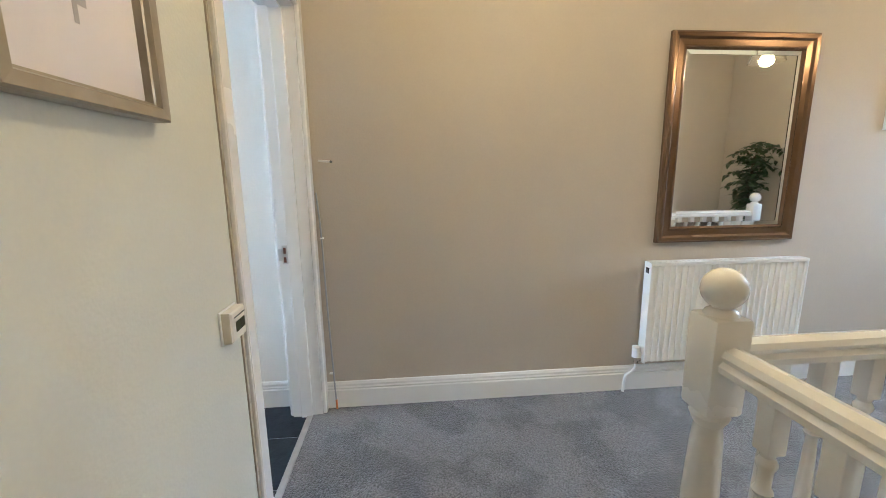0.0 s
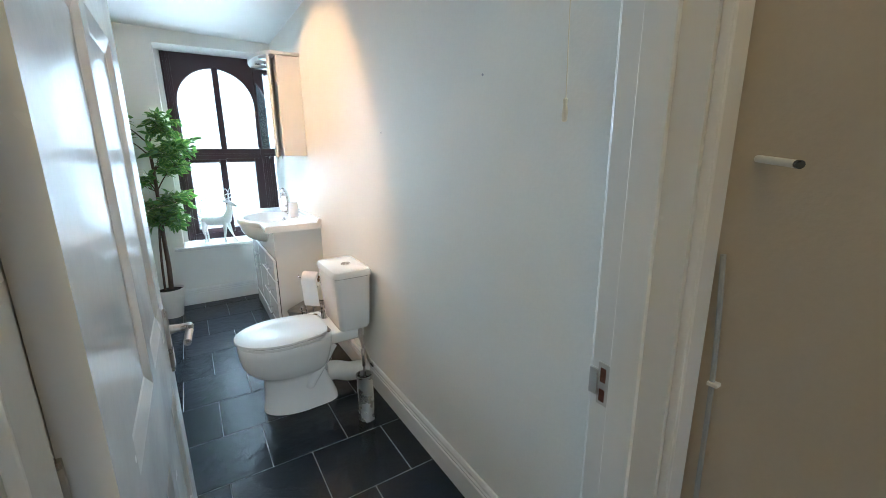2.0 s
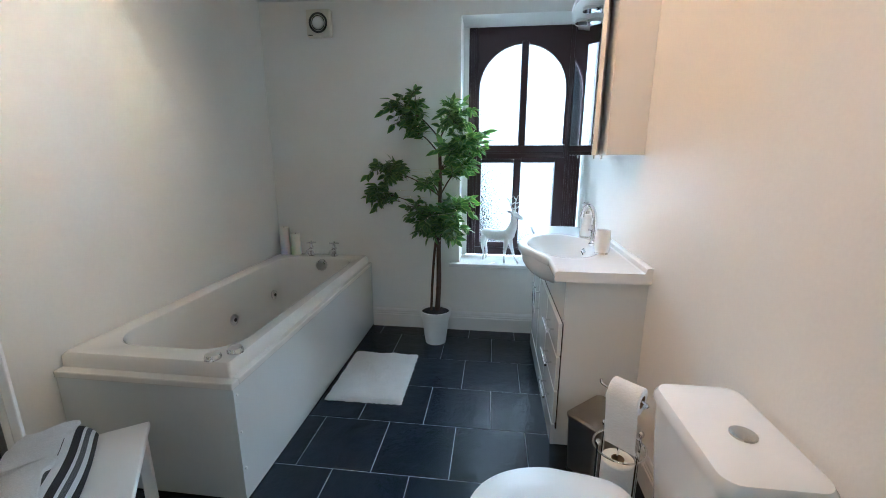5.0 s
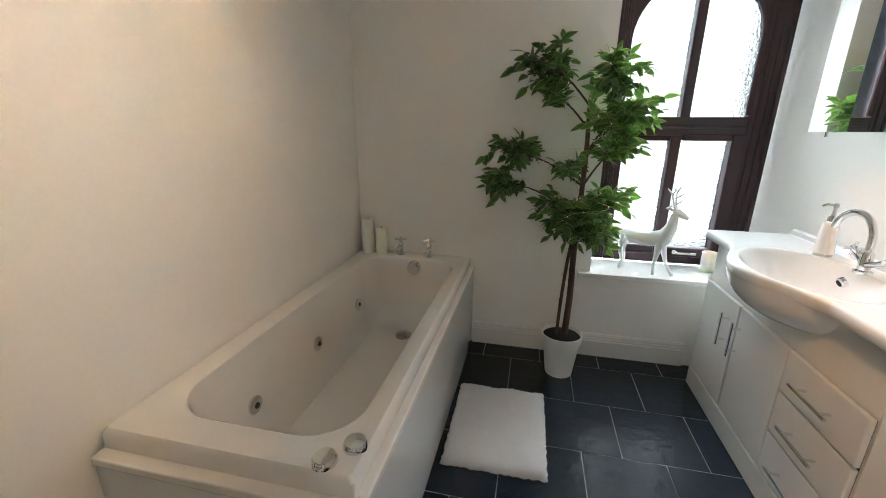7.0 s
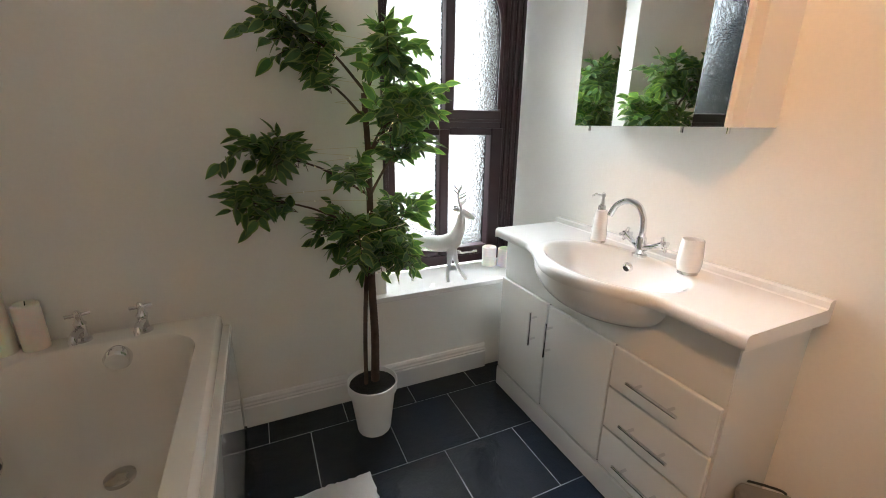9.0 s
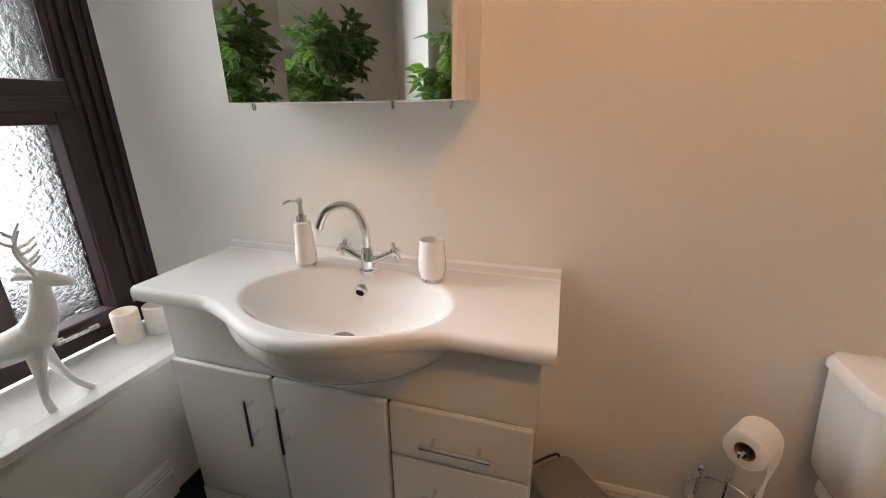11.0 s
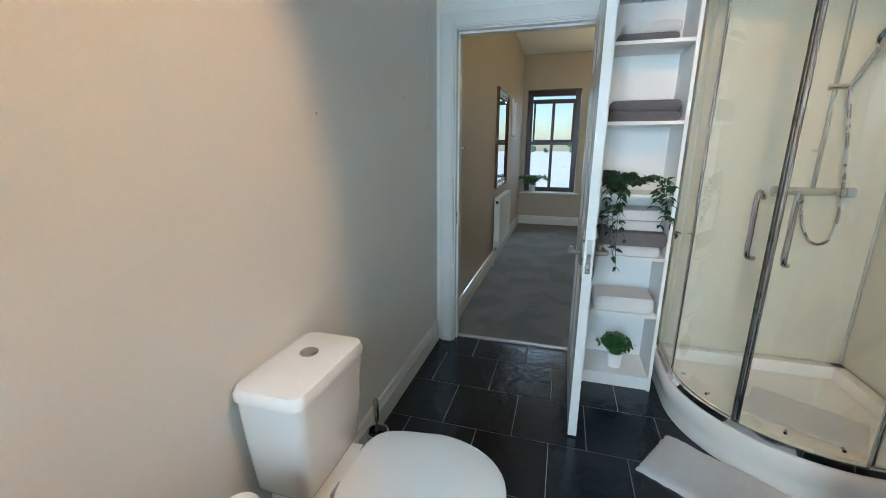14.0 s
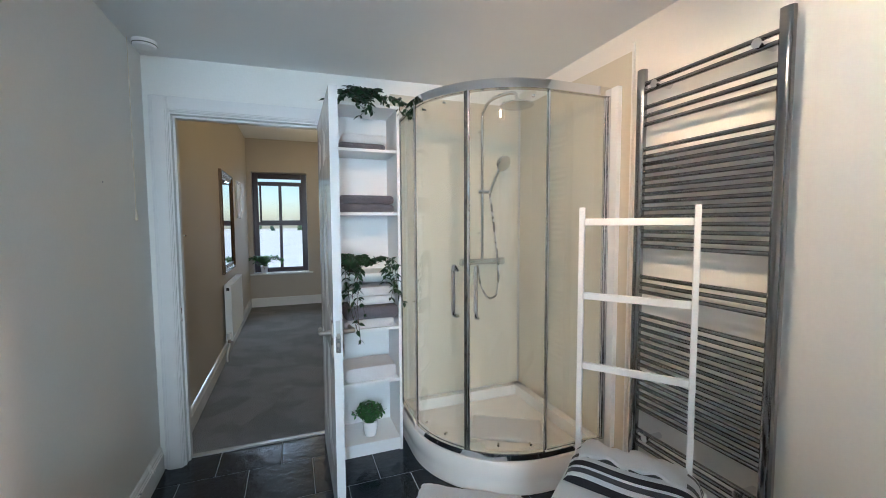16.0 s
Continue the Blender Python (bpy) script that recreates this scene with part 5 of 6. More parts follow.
def pile_mat(name, label, c, ang, hx, hy, h, seed):
    rnd = random.Random(seed)
    bm = bmesh.new()
    nx, ny = 40, 46
    m = Matrix.Translation(c) @ Matrix.Rotation(radians(ang), 4, "Z")
    grid = []
    for i in range(nx + 1):
        row = []
        for j in range(ny + 1):
            u, v = i / nx * 2 - 1, j / ny * 2 - 1
            edge = max(0.0, 1 - max(abs(u), abs(v)) ** 10) ** 0.5
            x = u * hx + (rnd.uniform(-1, 1) * 0.004)
            y = v * hy + (rnd.uniform(-1, 1) * 0.004)
            z = 0.003 + h * edge * (0.85 + 0.15 * math.sin(7 * u + 3) * math.sin(5 * v)) + rnd.uniform(-0.0022, 0.0022) * edge
            row.append(m @ Vector((x, y, z)))
        grid.append(row)
    ring_loft(bm, grid, False, False, closed=False)
    edge_ring = [grid[i][0] for i in range(nx + 1)] + [grid[nx][j] for j in range(1, ny + 1)] + [grid[i][ny] for i in range(nx - 1, -1, -1)] + [grid[0][j] for j in range(ny - 1, 0, -1)]
    ring_loft(bm, [[(p.x, p.y, p.z) for p in edge_ring], [(p.x, p.y, c[2] + 0.001) for p in edge_ring]], False, True)
    return whole(name, bm, TOWEL_WHITE, label, "bath mat", "bath mats", True)


pile_mat("bath_mat", "white tufted bath mat beside the bath", (-0.068, 3.365, 0), 0.8, 0.215, 0.275, 0.030, 1)
pile_mat("bath_mat", "white tufted mat in front of the shower", (-0.205, 1.335, 0), -32.5, 0.262, 0.155, 0.026, 2)
pile_mat("bath_mat", "white folded cloth lying in the shower tray", (-0.66, 0.90, 0.109), -30, 0.21, 0.14, 0.012, 3)

# ---------- ceiling spotlight bar ----------
lamp = thing("ceiling_spotlight", "chrome ceiling spotlight bar with three lit heads", "ceiling light", (0.06, 2.38, 2.27))
bm = bmesh.new()
box(bm, 0.035, 0.085, 2.20, 2.57, ceil_z(0.06, 2.4) - 0.022, ceil_z(0.06, 2.4) - 0.001, 0.006)
part("bar", bm, CHROME, lamp)
for eye, aim in SPOTS:
    e, d = Vector(eye), (Vector(aim) - Vector(eye)).normalized()
    a = d.orthogonal().normalized()
    bm = bmesh.new()
    ring_loft(bm, [circle(e - d * h, r, a, d.cross(a), 20) for h, r in ((0.085, 0.012), (0.075, 0.026), (0.02, 0.032), (0.012, 0.034))], True, False)
    head = part("spot_head", bm, CHROME, lamp, smooth=True)
    bm = bmesh.new()
    ring_loft(bm, [circle(e - d * 0.016, 0.030, a, d.cross(a), 20), circle(e - d * 0.014, 0.004, a, d.cross(a), 20)], False, True)
    part("bulb", bm, BULB, head, "glowing warm bulb")
    bm = bmesh.new()
    rod(bm, e - d * 0.06, (0.06, e.y, ceil_z(0.06, 2.4) - 0.02), 0.006, n=10)
    part("arm", bm, CHROME, head)

# ---------- wall fittings in the bathroom ----------
fan = thing("extractor_fan", "white square extractor fan with a round vent", "extractor fan", (-0.60, 4.10, 2.185))
part("housing", boxes((-0.683, -0.510, 4.070, NORTH - 0.001, 2.100, 2.272), bevel=0.010), CREAM_PLASTIC, fan)
bm = bmesh.new()
for r, w in ((0.058, 0.010), (0.044, 0.004)):
    tube(bm, [(-0.5965 + r * math.cos(radians(a)), 4.069, 2.186 + r * math.sin(radians(a))) for a in range(0, 361, 15)], w * 0.7, 8)
part("vent_ring", bm, DARK_PLASTIC, fan, smooth=True)
bm = bmesh.new()
rod(bm, (-0.5965, 4.071, 2.186), (-0.5965, 4.062, 2.186), 0.040, 0.036, 28)
part("vent_disc", bm, PLASTIC, fan, smooth=True)
part("logo_bar", boxes((-0.670, -0.640, 4.0688, 4.0705, 2.108, 2.113)), DARK_PLASTIC, fan)

smoke = thing("smoke_alarm", "round white ceiling alarm near the door", "alarm", (1.19, 0.60, 2.26))
bm = bmesh.new()
zc = ceil_z(1.19, 0.60)
lathe(bm, [(0.052, zc - 0.0005), (0.052, zc - 0.016), (0.046, zc - 0.030), (0.02, zc - 0.036)], (1.185, 0.60, 0), 28)
part("cover", bm, PLASTIC, smoke, smooth=True)
bm = bmesh.new()
lathe(bm, [(0.0525, zc - 0.017), (0.0525, zc - 0.020)], (1.185, 0.60, 0), 28)
part("seam", bm, DARK_PLASTIC, smoke)

pull = thing("pull_cord", "light pull cord with a small wooden toggle", "pull cord", (1.243, 0.63, 1.40))
bm = bmesh.new()
tube(bm, [(1.244, 0.640, 2.262), (1.245, 0.634, 1.8), (1.247, 0.630, 1.445)], 0.0013, 6)
part("cord", bm, CORD, pull)
bm = bmesh.new()
lathe(bm, [(0.003, 1.448), (0.006, 1.444), (0.0045, 1.434), (0.007, 1.412), (0.006, 1.396), (0.003, 1.394)], (1.246, 0.630, 0), 12)
part("toggle", bm, CORD, pull, smooth=True)
bm = bmesh.new()
for y, z in ((0.96, 1.55), (1.72, 1.42), (0.80, 0.105)):
    rod(bm, (EAST - 0.0005, y, z), (EAST - 0.002 - (0.02 if z < 0.2 else 0), y, z), 0.004, n=8)
whole("wall_plug", bm, CABLE, "tiny grey wall plugs in the painted wall", "wall plug")

# ---------- sill things ----------
for x, y, h, r in ((1.042, 4.295, 0.112, 0.041), (1.120, 4.250, 0.106, 0.041)):
    candle = thing("sill_candle", "cream LED candle with a hollow top on the sill", "candle", (x, y, 0.536), "sill candles")
    bm = bmesh.new()
    lathe(bm, [(r, 0.5365), (r, 0.536 + h - 0.004), (r - 0.004, 0.536 + h), (r - 0.008, 0.536 + h - 0.004), (r - 0.014, 0.536 + h - 0.03), (0.004, 0.536 + h - 0.034)], (x, y, 0), 26)
    part("wax", bm, WAX, candle, smooth=True)

DEER = mat("white_resin", (0.85, 0.85, 0.84), 0.4, vary=0.01, scale=8)
bm = bmesh.new()


def limb(points, radii, k=4):
    path = smooth_path(points, k)
    n = len(path) - 1
    rad = []
    for i in range(n + 1):
        q = i / n * (len(radii) - 1)
        a = min(int(q), len(radii) - 2)
        rad.append(radii[a] + (radii[a + 1] - radii[a]) * (q - a))
    tube(bm, path, rad, 12)


DM = Matrix.Translation((0.665, 4.185, 0.537)) @ Matrix.Rotation(radians(-28), 4, "Z")
limb([(-0.145, 0, 0.195), (-0.12, 0, 0.205), (-0.06, 0, 0.20), (0.02, 0, 0.20), (0.075, 0, 0.215), (0.10, 0, 0.235)], [0.012, 0.038, 0.040, 0.042, 0.046, 0.032])
limb([(0.075, 0, 0.215), (0.105, 0, 0.27), (0.115, 0, 0.325), (0.118, 0, 0.355)], [0.044, 0.032, 0.022, 0.018])
limb([(0.108, 0, 0.362), (0.125, 0, 0.362), (0.155, 0, 0.348), (0.182, 0, 0.335)], [0.018, 0.022, 0.016, 0.008])
for s in (-1, 1):
    limb([(-0.115, s * 0.018, 0.195), (-0.130, s * 0.024, 0.12), (-0.118, s * 0.024, 0.06), (-0.125, s * 0.024, 0.002)], [0.026, 0.013, 0.008, 0.010])
    limb([(0.070, s * 0.018, 0.20), (0.078 + s * 0.015, s * 0.024, 0.11), (0.085 + s * 0.03, s * 0.024, 0.05), (0.105 + s * 0.045, s * 0.024, 0.002)], [0.026, 0.013, 0.008, 0.010])
    limb([(0.105, s * 0.012, 0.372), (0.090, s * 0.030, 0.385), (0.078, s * 0.045, 0.385)], [0.006, 0.010, 0.003])
    limb([(0.118, s * 0.010, 0.375), (0.105, s * 0.030, 0.42), (0.100, s * 0.050, 0.46), (0.118, s * 0.048, 0.50)], [0.006, 0.005, 0.004, 0.002], 5)
    for p, q in (((0.109, s * 0.022, 0.405), (0.140, s * 0.030, 0.430)), ((0.102, s * 0.040, 0.440), (0.140, s * 0.046, 0.462)), ((0.101, s * 0.050, 0.465), (0.075, s * 0.060, 0.492))):
        limb([p, ((p[0] + q[0]) / 2, (p[1] + q[1]) / 2, (p[2] + q[2]) / 2 - 0.004), q], [0.004, 0.004, 0.0015])
limb([(-0.140, 0, 0.205), (-0.160, 0, 0.215), (-0.168, 0, 0.230)], [0.008, 0.007, 0.002])
bm.transform(DM)
whole("deer_figurine", bm, DEER, "white resin stag figurine standing on the sill", "figurine", "", True)

# ---------- plants ----------


def leaf_mesh(name, length, width, material, curl=0.25, edge=None):
    """A pointed oval leaf, folded along its rib; with an edge material, its outer strip is pale."""
    bm = bmesh.new()
    n = 6
    mid = [bm.verts.new((0, length * i / n, -curl * length * (i / n) ** 2)) for i in range(n + 1)]
    for s in (-1, 1):
        rims = []
        for share in ((0.66, 1.0) if edge else (1.0,)):
            rim = [mid[0]]
            for i in range(1, n):
                t = i / n
                w = width * (math.sin(math.pi * t ** 0.78) ** 0.9) * (1 - 0.30 * t) * share
                rim.append(bm.verts.new((s * w, length * t, mid[i].co.z + w * 0.22)))
            rims.append(rim + [mid[n]])
        for k, (a, b) in enumerate(zip([mid] + rims, rims)):
            for i in range(n):
                quad = []
                for v in (a[i], a[i + 1], b[i + 1], b[i]):
                    if v not in quad:
                        quad.append(v)
                if len(quad) > 2:
                    bm.faces.new(quad if s > 0 else quad[::-1]).material_index = k
    me = bpy.data.meshes.new(name)
    for f in bm.faces:
        f.smooth = True
    bm.to_mesh(me)
    bm.free()
    me.materials.append(material)
    if edge:
        me.materials.append(edge)
    return me


def leaf_pose(p, d, roll, s):
    d = Vector(d).normalized()
    x = d.cross(Vector((0, 0, 1)))
    x = x.normalized() if x.length > 1e-3 else Vector((1, 0, 0))
    m = Matrix((x, d, x.cross(d))).transposed().to_4x4()
    return Matrix.Translation(p) @ m @ Matrix.Rotation(roll, 4, "Y") @ Matrix.Scale(s, 4)


fic = thing("ficus_tree", "artificial ficus tree in a white pot with fairy lights", "potted tree", (0.232, 3.90, 0))
PX, PY = 0.226, 3.885
bm = bmesh.new()
lathe(bm, [(0.072, 0.001), (0.074, 0.01), (0.098, 0.200), (0.106, 0.203), (0.109, 0.245), (0.104, 0.247), (0.098, 0.215), (0.092, 0.17)], (PX, PY, 0), 32)
part("pot", bm, PLASTIC, fic, "white plastic plant pot", True)
bm = bmesh.new()
lathe(bm, [(0.1005, 0.226), (0.07, 0.236), (0.03, 0.242), (0.005, 0.243)], (PX, PY, 0), 24)
part("moss", bm, SOIL, fic, "dark moss over the soil", True)
bm = bmesh.new()
trunk = smooth_path([(PX + 0.012, PY, 0.22), (PX + 0.022, PY + 0.01, 0.45), (PX + 0.020, PY + 0.02, 0.70), (PX + 0.026, PY + 0.025, 0.95), (PX + 0.030, PY + 0.03, 1.20), (PX + 0.022, PY + 0.03, 1.42)], 6)
tube(bm, trunk, [0.019 - 0.0003 * i for i in range(len(trunk))], 10)
part("trunk", bm, BARK, fic, smooth=True)
bm = bmesh.new()
tube(bm, smooth_path([(PX - 0.030, PY - 0.01, 0.22), (PX - 0.022, PY, 0.45), (PX - 0.006, PY + 0.01, 0.68), (PX + 0.012, PY + 0.015, 0.80)], 6), 0.009, 8)
part("trunk", bm, BARK, fic, smooth=True)
# clumps: centre, spread, number of twigs
CLUMPS = [((0.030, 3.90, 1.605), (0.120, 0.10, 0.095), 15), ((0.060, 3.93, 1.475), (0.055, 0.08, 0.080), 7), ((0.360, 3.90, 1.570), (0.110, 0.10, 0.085), 15), ((0.455, 3.93, 1.405), (0.115, 0.10, 0.085), 17),
          ((0.345, 3.86, 1.330), (0.090, 0.10, 0.065), 9), ((0.400, 3.89, 1.235), (0.100, 0.09, 0.060), 10), ((-0.110, 3.90, 1.215), (0.110, 0.10, 0.070), 14), ((-0.185, 3.89, 1.075), (0.075, 0.08, 0.085), 11),
          ((0.165, 3.87, 1.155), (0.070, 0.09, 0.050), 6), ((0.190, 3.88, 0.930), (0.150, 0.12, 0.085), 20), ((0.375, 3.87, 0.965), (0.100, 0.10, 0.080), 13), ((0.250, 3.82, 0.830), (0.140, 0.10, 0.055), 14), ((0.385, 3.86, 0.800), (0.080, 0.09, 0.045), 7)]
rnd = random.Random(11)
LEAVES = [leaf_mesh("leaf", 0.074, 0.0205, LEAF, 0.16, LEAF_EDGE), leaf_mesh("leaf", 0.064, 0.0185, LEAF, 0.30, LEAF_EDGE), leaf_mesh("leaf", 0.082, 0.0215, LEAF, 0.10, LEAF_EDGE)]
forks = [Vector((PX + 0.028, PY + 0.02, z)) for z in (0.78, 0.90, 1.05, 1.20, 1.32, 1.42)]
leaf_spots = []
for c, s, n in CLUMPS:
    c = Vector(c)
    fork = min(forks, key=lambda f: abs(f.z - (c.z - 0.16)))
    bm = bmesh.new()
    mid = (fork + c) / 2 + Vector((0, 0, 0.03))
    tube(bm, smooth_path([fork, mid, c], 5), [0.006 - 0.0004 * i for i in range(11)], 6)
    for k in range(n + n // 3):
        u = Vector((rnd.gauss(0, 1), rnd.gauss(0, 1), rnd.gauss(0, 1))).normalized() * rnd.uniform(0.62, 1.0)
        tip = c + Vector([1.42 * g * q for g, q in zip(u, s)])
        root = fork + (c - fork) * rnd.uniform(0.55, 1.0)
        bow = (root + tip) / 2 + Vector((0, 0, 0.025))
        twig = smooth_path([root, bow, tip], 6)
        tube(bm, twig, 0.0014, 4)
        count = rnd.randint(8, 11)
        for j in range(count):
            q = 0.22 + 0.78 * j / (count - 1)
            i = min(int(q * 12), 11)
            p, along = twig[i], (twig[i + 1] - twig[i]).normalized()
            side = along.cross(Vector((rnd.uniform(-0.5, 0.5), rnd.uniform(-0.5, 0.5), 1))).normalized() * (1 if j % 2 else -1)
            d = along * (0.45 if j < count - 1 else 2.0) + side * rnd.uniform(0.7, 1.1) + Vector((rnd.uniform(-0.2, 0.2), rnd.uniform(-0.2, 0.2), rnd.uniform(-0.6, 0.45)))
            leaf_spots.append(leaf_pose(p, d, rnd.uniform(-1.45, 1.45), rnd.uniform(0.70, 1.02)))
    part("branch", bm, BARK, fic, smooth=True)
rnd.shuffle(leaf_spots)
for i, m in enumerate(leaf_spots[:300]):
    o = new("leaf", LEAVES[i % 3])
    o.parent, o.matrix_parent_inverse, o.matrix_basis = fic, Matrix.Translation((-0.232, -3.90, 0)), m
bm = bmesh.new()
for i, m in enumerate(leaf_spots[300:]):
    k = len(bm.verts)
    bm.from_mesh(LEAVES[i % 3])
    bm.verts.ensure_lookup_table()
    bmesh.ops.transform(bm, matrix=m, verts=bm.verts[k:])
rest = part("foliage", bm, LEAF, fic, smooth=True)
rest.data.materials.append(LEAF_EDGE)
rest["kind"] = "stuff"
bm = bmesh.new()
wire = [(PX + 0.03, PY - 0.03, 0.75)]
for i in range(46):
    a = i * 0.62
    z = 0.78 + 0.019 * i
    near = min(CLUMPS, key=lambda q: abs(q[0][2] - z) + 0.02 * ((i + int(q[0][0] * 50)) % 5))[0]
    wire.append((near[0] * 0.6 + PX * 0.4 + 0.05 * math.cos(a), near[1] - 0.02 + 0.07 * math.sin(a), z))
wire = smooth_path(wire, 3)
tube(bm, wire, 0.0011, 4)
lights = part("fairy_light_wire", bm, CORD, fic, "thin string of fairy lights")
bm = bmesh.new()
for p in wire[::4]:
    rod(bm, p - Vector((0, 0, 0.003)), p + Vector((0, 0, 0.003)), 0.0016, n=6)
part("fairy_lights", bm, glow("fairy_light", (1, 0.75, 0.4), 1.0), lights)


def bush(name, label, base, material, strands, leaf_l, leaf_w, seed, per=9, group=""):
    """A trailing or upright plant: strands with paired leaves, all in one foliage mesh."""
    rnd = random.Random(seed)
    t = thing(name, label, "plant", base, group)
    lm = leaf_mesh("small_leaf", leaf_l, leaf_w, material, 0.2)
    bs, bl = bmesh.new(), bmesh.new()
    for pts in strands:
        path = smooth_path(pts, 5)
        tube(bs, path, 0.0014, 4)
        for i in range(per):
            q = (i + 0.5) / per
            k = min(int(q * (len(path) - 1)), len(path) - 2)
            p, d0 = path[k], (path[k + 1] - path[k]).normalized()
            for s in (-1, 1):
                side = d0.cross(Vector((rnd.uniform(-0.4, 0.4), rnd.uniform(-0.2, 0.6), 1))).normalized() * s
                d = side + d0 * rnd.uniform(0, 0.7) + Vector((rnd.uniform(-0.3, 0.3), rnd.uniform(0, 0.5), rnd.uniform(-0.5, 0.2)))
                n0 = len(bl.verts)
                bl.from_mesh(lm)
                bl.verts.ensure_lookup_table()
                bmesh.ops.transform(bl, matrix=leaf_pose(p, d, rnd.uniform(-0.8, 0.8), rnd.uniform(0.7, 1.25)), verts=bl.verts[n0:])
    part("stems", bs, BARK, t)
    f = part("foliage", bl, material, t, "", True)
    f["kind"] = "stuff"
    return t


def trail(x, y, z, dx, drop, rnd):
    return [(x, y, z), (x + dx * 0.4, y + 0.035, z + 0.035), (x + dx, y + 0.055, z - 0.01), (x + dx + rnd.uniform(-0.03, 0.03), y + 0.06, z - drop * 0.5), (x + dx + rnd.uniform(-0.05, 0.05), y + 0.055, z - drop)]


rnd = random.Random(3)
z = SHELF_Z[3]
strands = [trail(0.22, 0.655, z + 0.05, rnd.uniform(-0.05, 0.06), d, rnd) for d in (0.46, 0.40, 0.30, 0.34, 0.22, 0.15)]
strands += [trail(0.10, 0.655, z + 0.06, dx, d, rnd) for dx, d in ((-0.12, 0.22), (-0.14, 0.26), (-0.08, 0.12), (-0.10, 0.18))]
strands += [[(0.2, 0.60, z + 0.03), (0.2 + rnd.uniform(-0.12, 0.08), 0.64, z + 0.07 + rnd.uniform(0, 0.04)), (0.2 + rnd.uniform(-0.16, 0.09), 0.68, z + 0.05)] for _ in range(12)]
ivy = bush("trailing_plant", "dark green artificial trailing plant spilling over a shelf", (0.2, 0.60, z), LEAF_DARK, strands, 0.042, 0.012, 5, 13)
bm = bmesh.new()
lathe(bm, [(0.035, z + 0.0005), (0.042, z + 0.055), (0.036, z + 0.054)], (0.2, 0.575, 0), 20)
part("pot", bm, DARK_PLASTIC, ivy, "small black pot", True)
z = 2.045
strands = [trail(0.14, 0.655, z + 0.05, dx, d, rnd) for dx, d in ((-0.05, 0.10), (0.05, 0.06), (0.10, 0.05), (0.0, 0.13), (-0.10, 0.05), (0.16, 0.02), (0.03, 0.09))]
strands += [[(0.14, 0.62, z + 0.03), (0.14 + 0.12 * s, 0.66, z + 0.06), (0.14 + 0.24 * s, 0.69, z + 0.03), (0.14 + 0.30 * s, 0.70, z - 0.06 + 0.05 * (s > 0))] for s in (-1, -0.9, -0.75, 0.7, 0.5)]
strands += [[(0.14, 0.60, z + 0.02), (0.14 + rnd.uniform(-0.08, 0.08), 0.62, z + 0.08), (0.14 + rnd.uniform(-0.1, 0.1), 0.66, z + 0.07 + rnd.uniform(0, 0.03))] for _ in range(10)]
top_plant = bush("trailing_plant", "dark green artificial trailing plant on top of the shelves", (0.14, 0.60, z), LEAF_DARK, strands, 0.042, 0.012, 6, 13)
bm = bmesh.new()
lathe(bm, [(0.038, z + 0.0005), (0.045, z + 0.06), (0.038, z + 0.058)], (0.14, 0.58, 0), 20)
part("pot", bm, DARK_PLASTIC, top_plant, "small black pot", True)

z = SHELF_Z[0]
strands = []
for i in range(90):
    a, e = rnd.uniform(0, 6.28), rnd.uniform(0.15, 1.0)
    d = Vector((math.cos(a) * e * 0.95, math.sin(a) * e * 0.95, 1.15 - 0.55 * e)) * rnd.uniform(0.085, 0.125)
    p = Vector((0.118, 0.600, z + 0.085))
    strands.append([p, p + d * 0.5 + Vector((0, 0, 0.008)), p + d])
boxwood = bush("potted_herb", "small bushy green plant in a white pot", (0.118, 0.60, z), mat("bright_leaf", (0.05, 0.16, 0.04), 0.45, vary=0.3, scale=30, island=0.4), strands, 0.028, 0.0075, 7, 7)
bm = bmesh.new()
lathe(bm, [(0.034, z + 0.0005), (0.040, z + 0.02), (0.046, z + 0.088), (0.042, z + 0.090), (0.038, z + 0.075)], (0.118, 0.600, 0), 26)
part("pot", bm, CERAMIC, boxwood, "ribbed white ceramic pot", True)

strands = []
for i in range(34):
    a = rnd.uniform(0, 6.28)
    d = Vector((math.cos(a), math.sin(a) * 0.6, 0))
    p = Vector((0.985, -4.24, 0.66))
    strands.append([p, p + d * 0.09 + Vector((0, 0, 0.15)), p + d * 0.19 + Vector((0, 0, 0.16)), p + d * 0.29 + Vector((0, 0, 0.04 + 0.12 * rnd.random()))])
fern = bush("potted_fern", "green fern in a white pot on the landing sill", (0.985, -4.24, 0.56), LEAF, strands, 0.065, 0.012, 8, 11)
bm = bmesh.new()
lathe(bm, [(0.045, 0.5605), (0.06, 0.68), (0.055, 0.678)], (0.985, -4.24, 0), 22)
part("pot", bm, CERAMIC, fern, "white pot", True)

strands = []
for i in range(46):
    a, h = rnd.uniform(0, 6.28), rnd.uniform(0.35, 1.05)
    p = Vector((-0.85, -3.92, 0.30 + h * 1.0))
    d = Vector((math.cos(a), math.sin(a), 0)) * rnd.uniform(0.12, 0.28)
    strands.append([Vector((-0.85, -3.92, 0.25)), p, p + d * 0.5 + Vector((0, 0, 0.2)), p + d + Vector((0, 0, 0.15))])
hallplant = bush("floor_plant", "leafy dark green floor plant on the landing", (-0.85, -3.92, 0.006), LEAF_DARK, strands, 0.09, 0.02, 9, 9)
bm = bmesh.new()
lathe(bm, [(0.12, 0.0065), (0.15, 0.30), (0.14, 0.295), (0.135, 0.27)], (-0.85, -3.92, 0), 26)
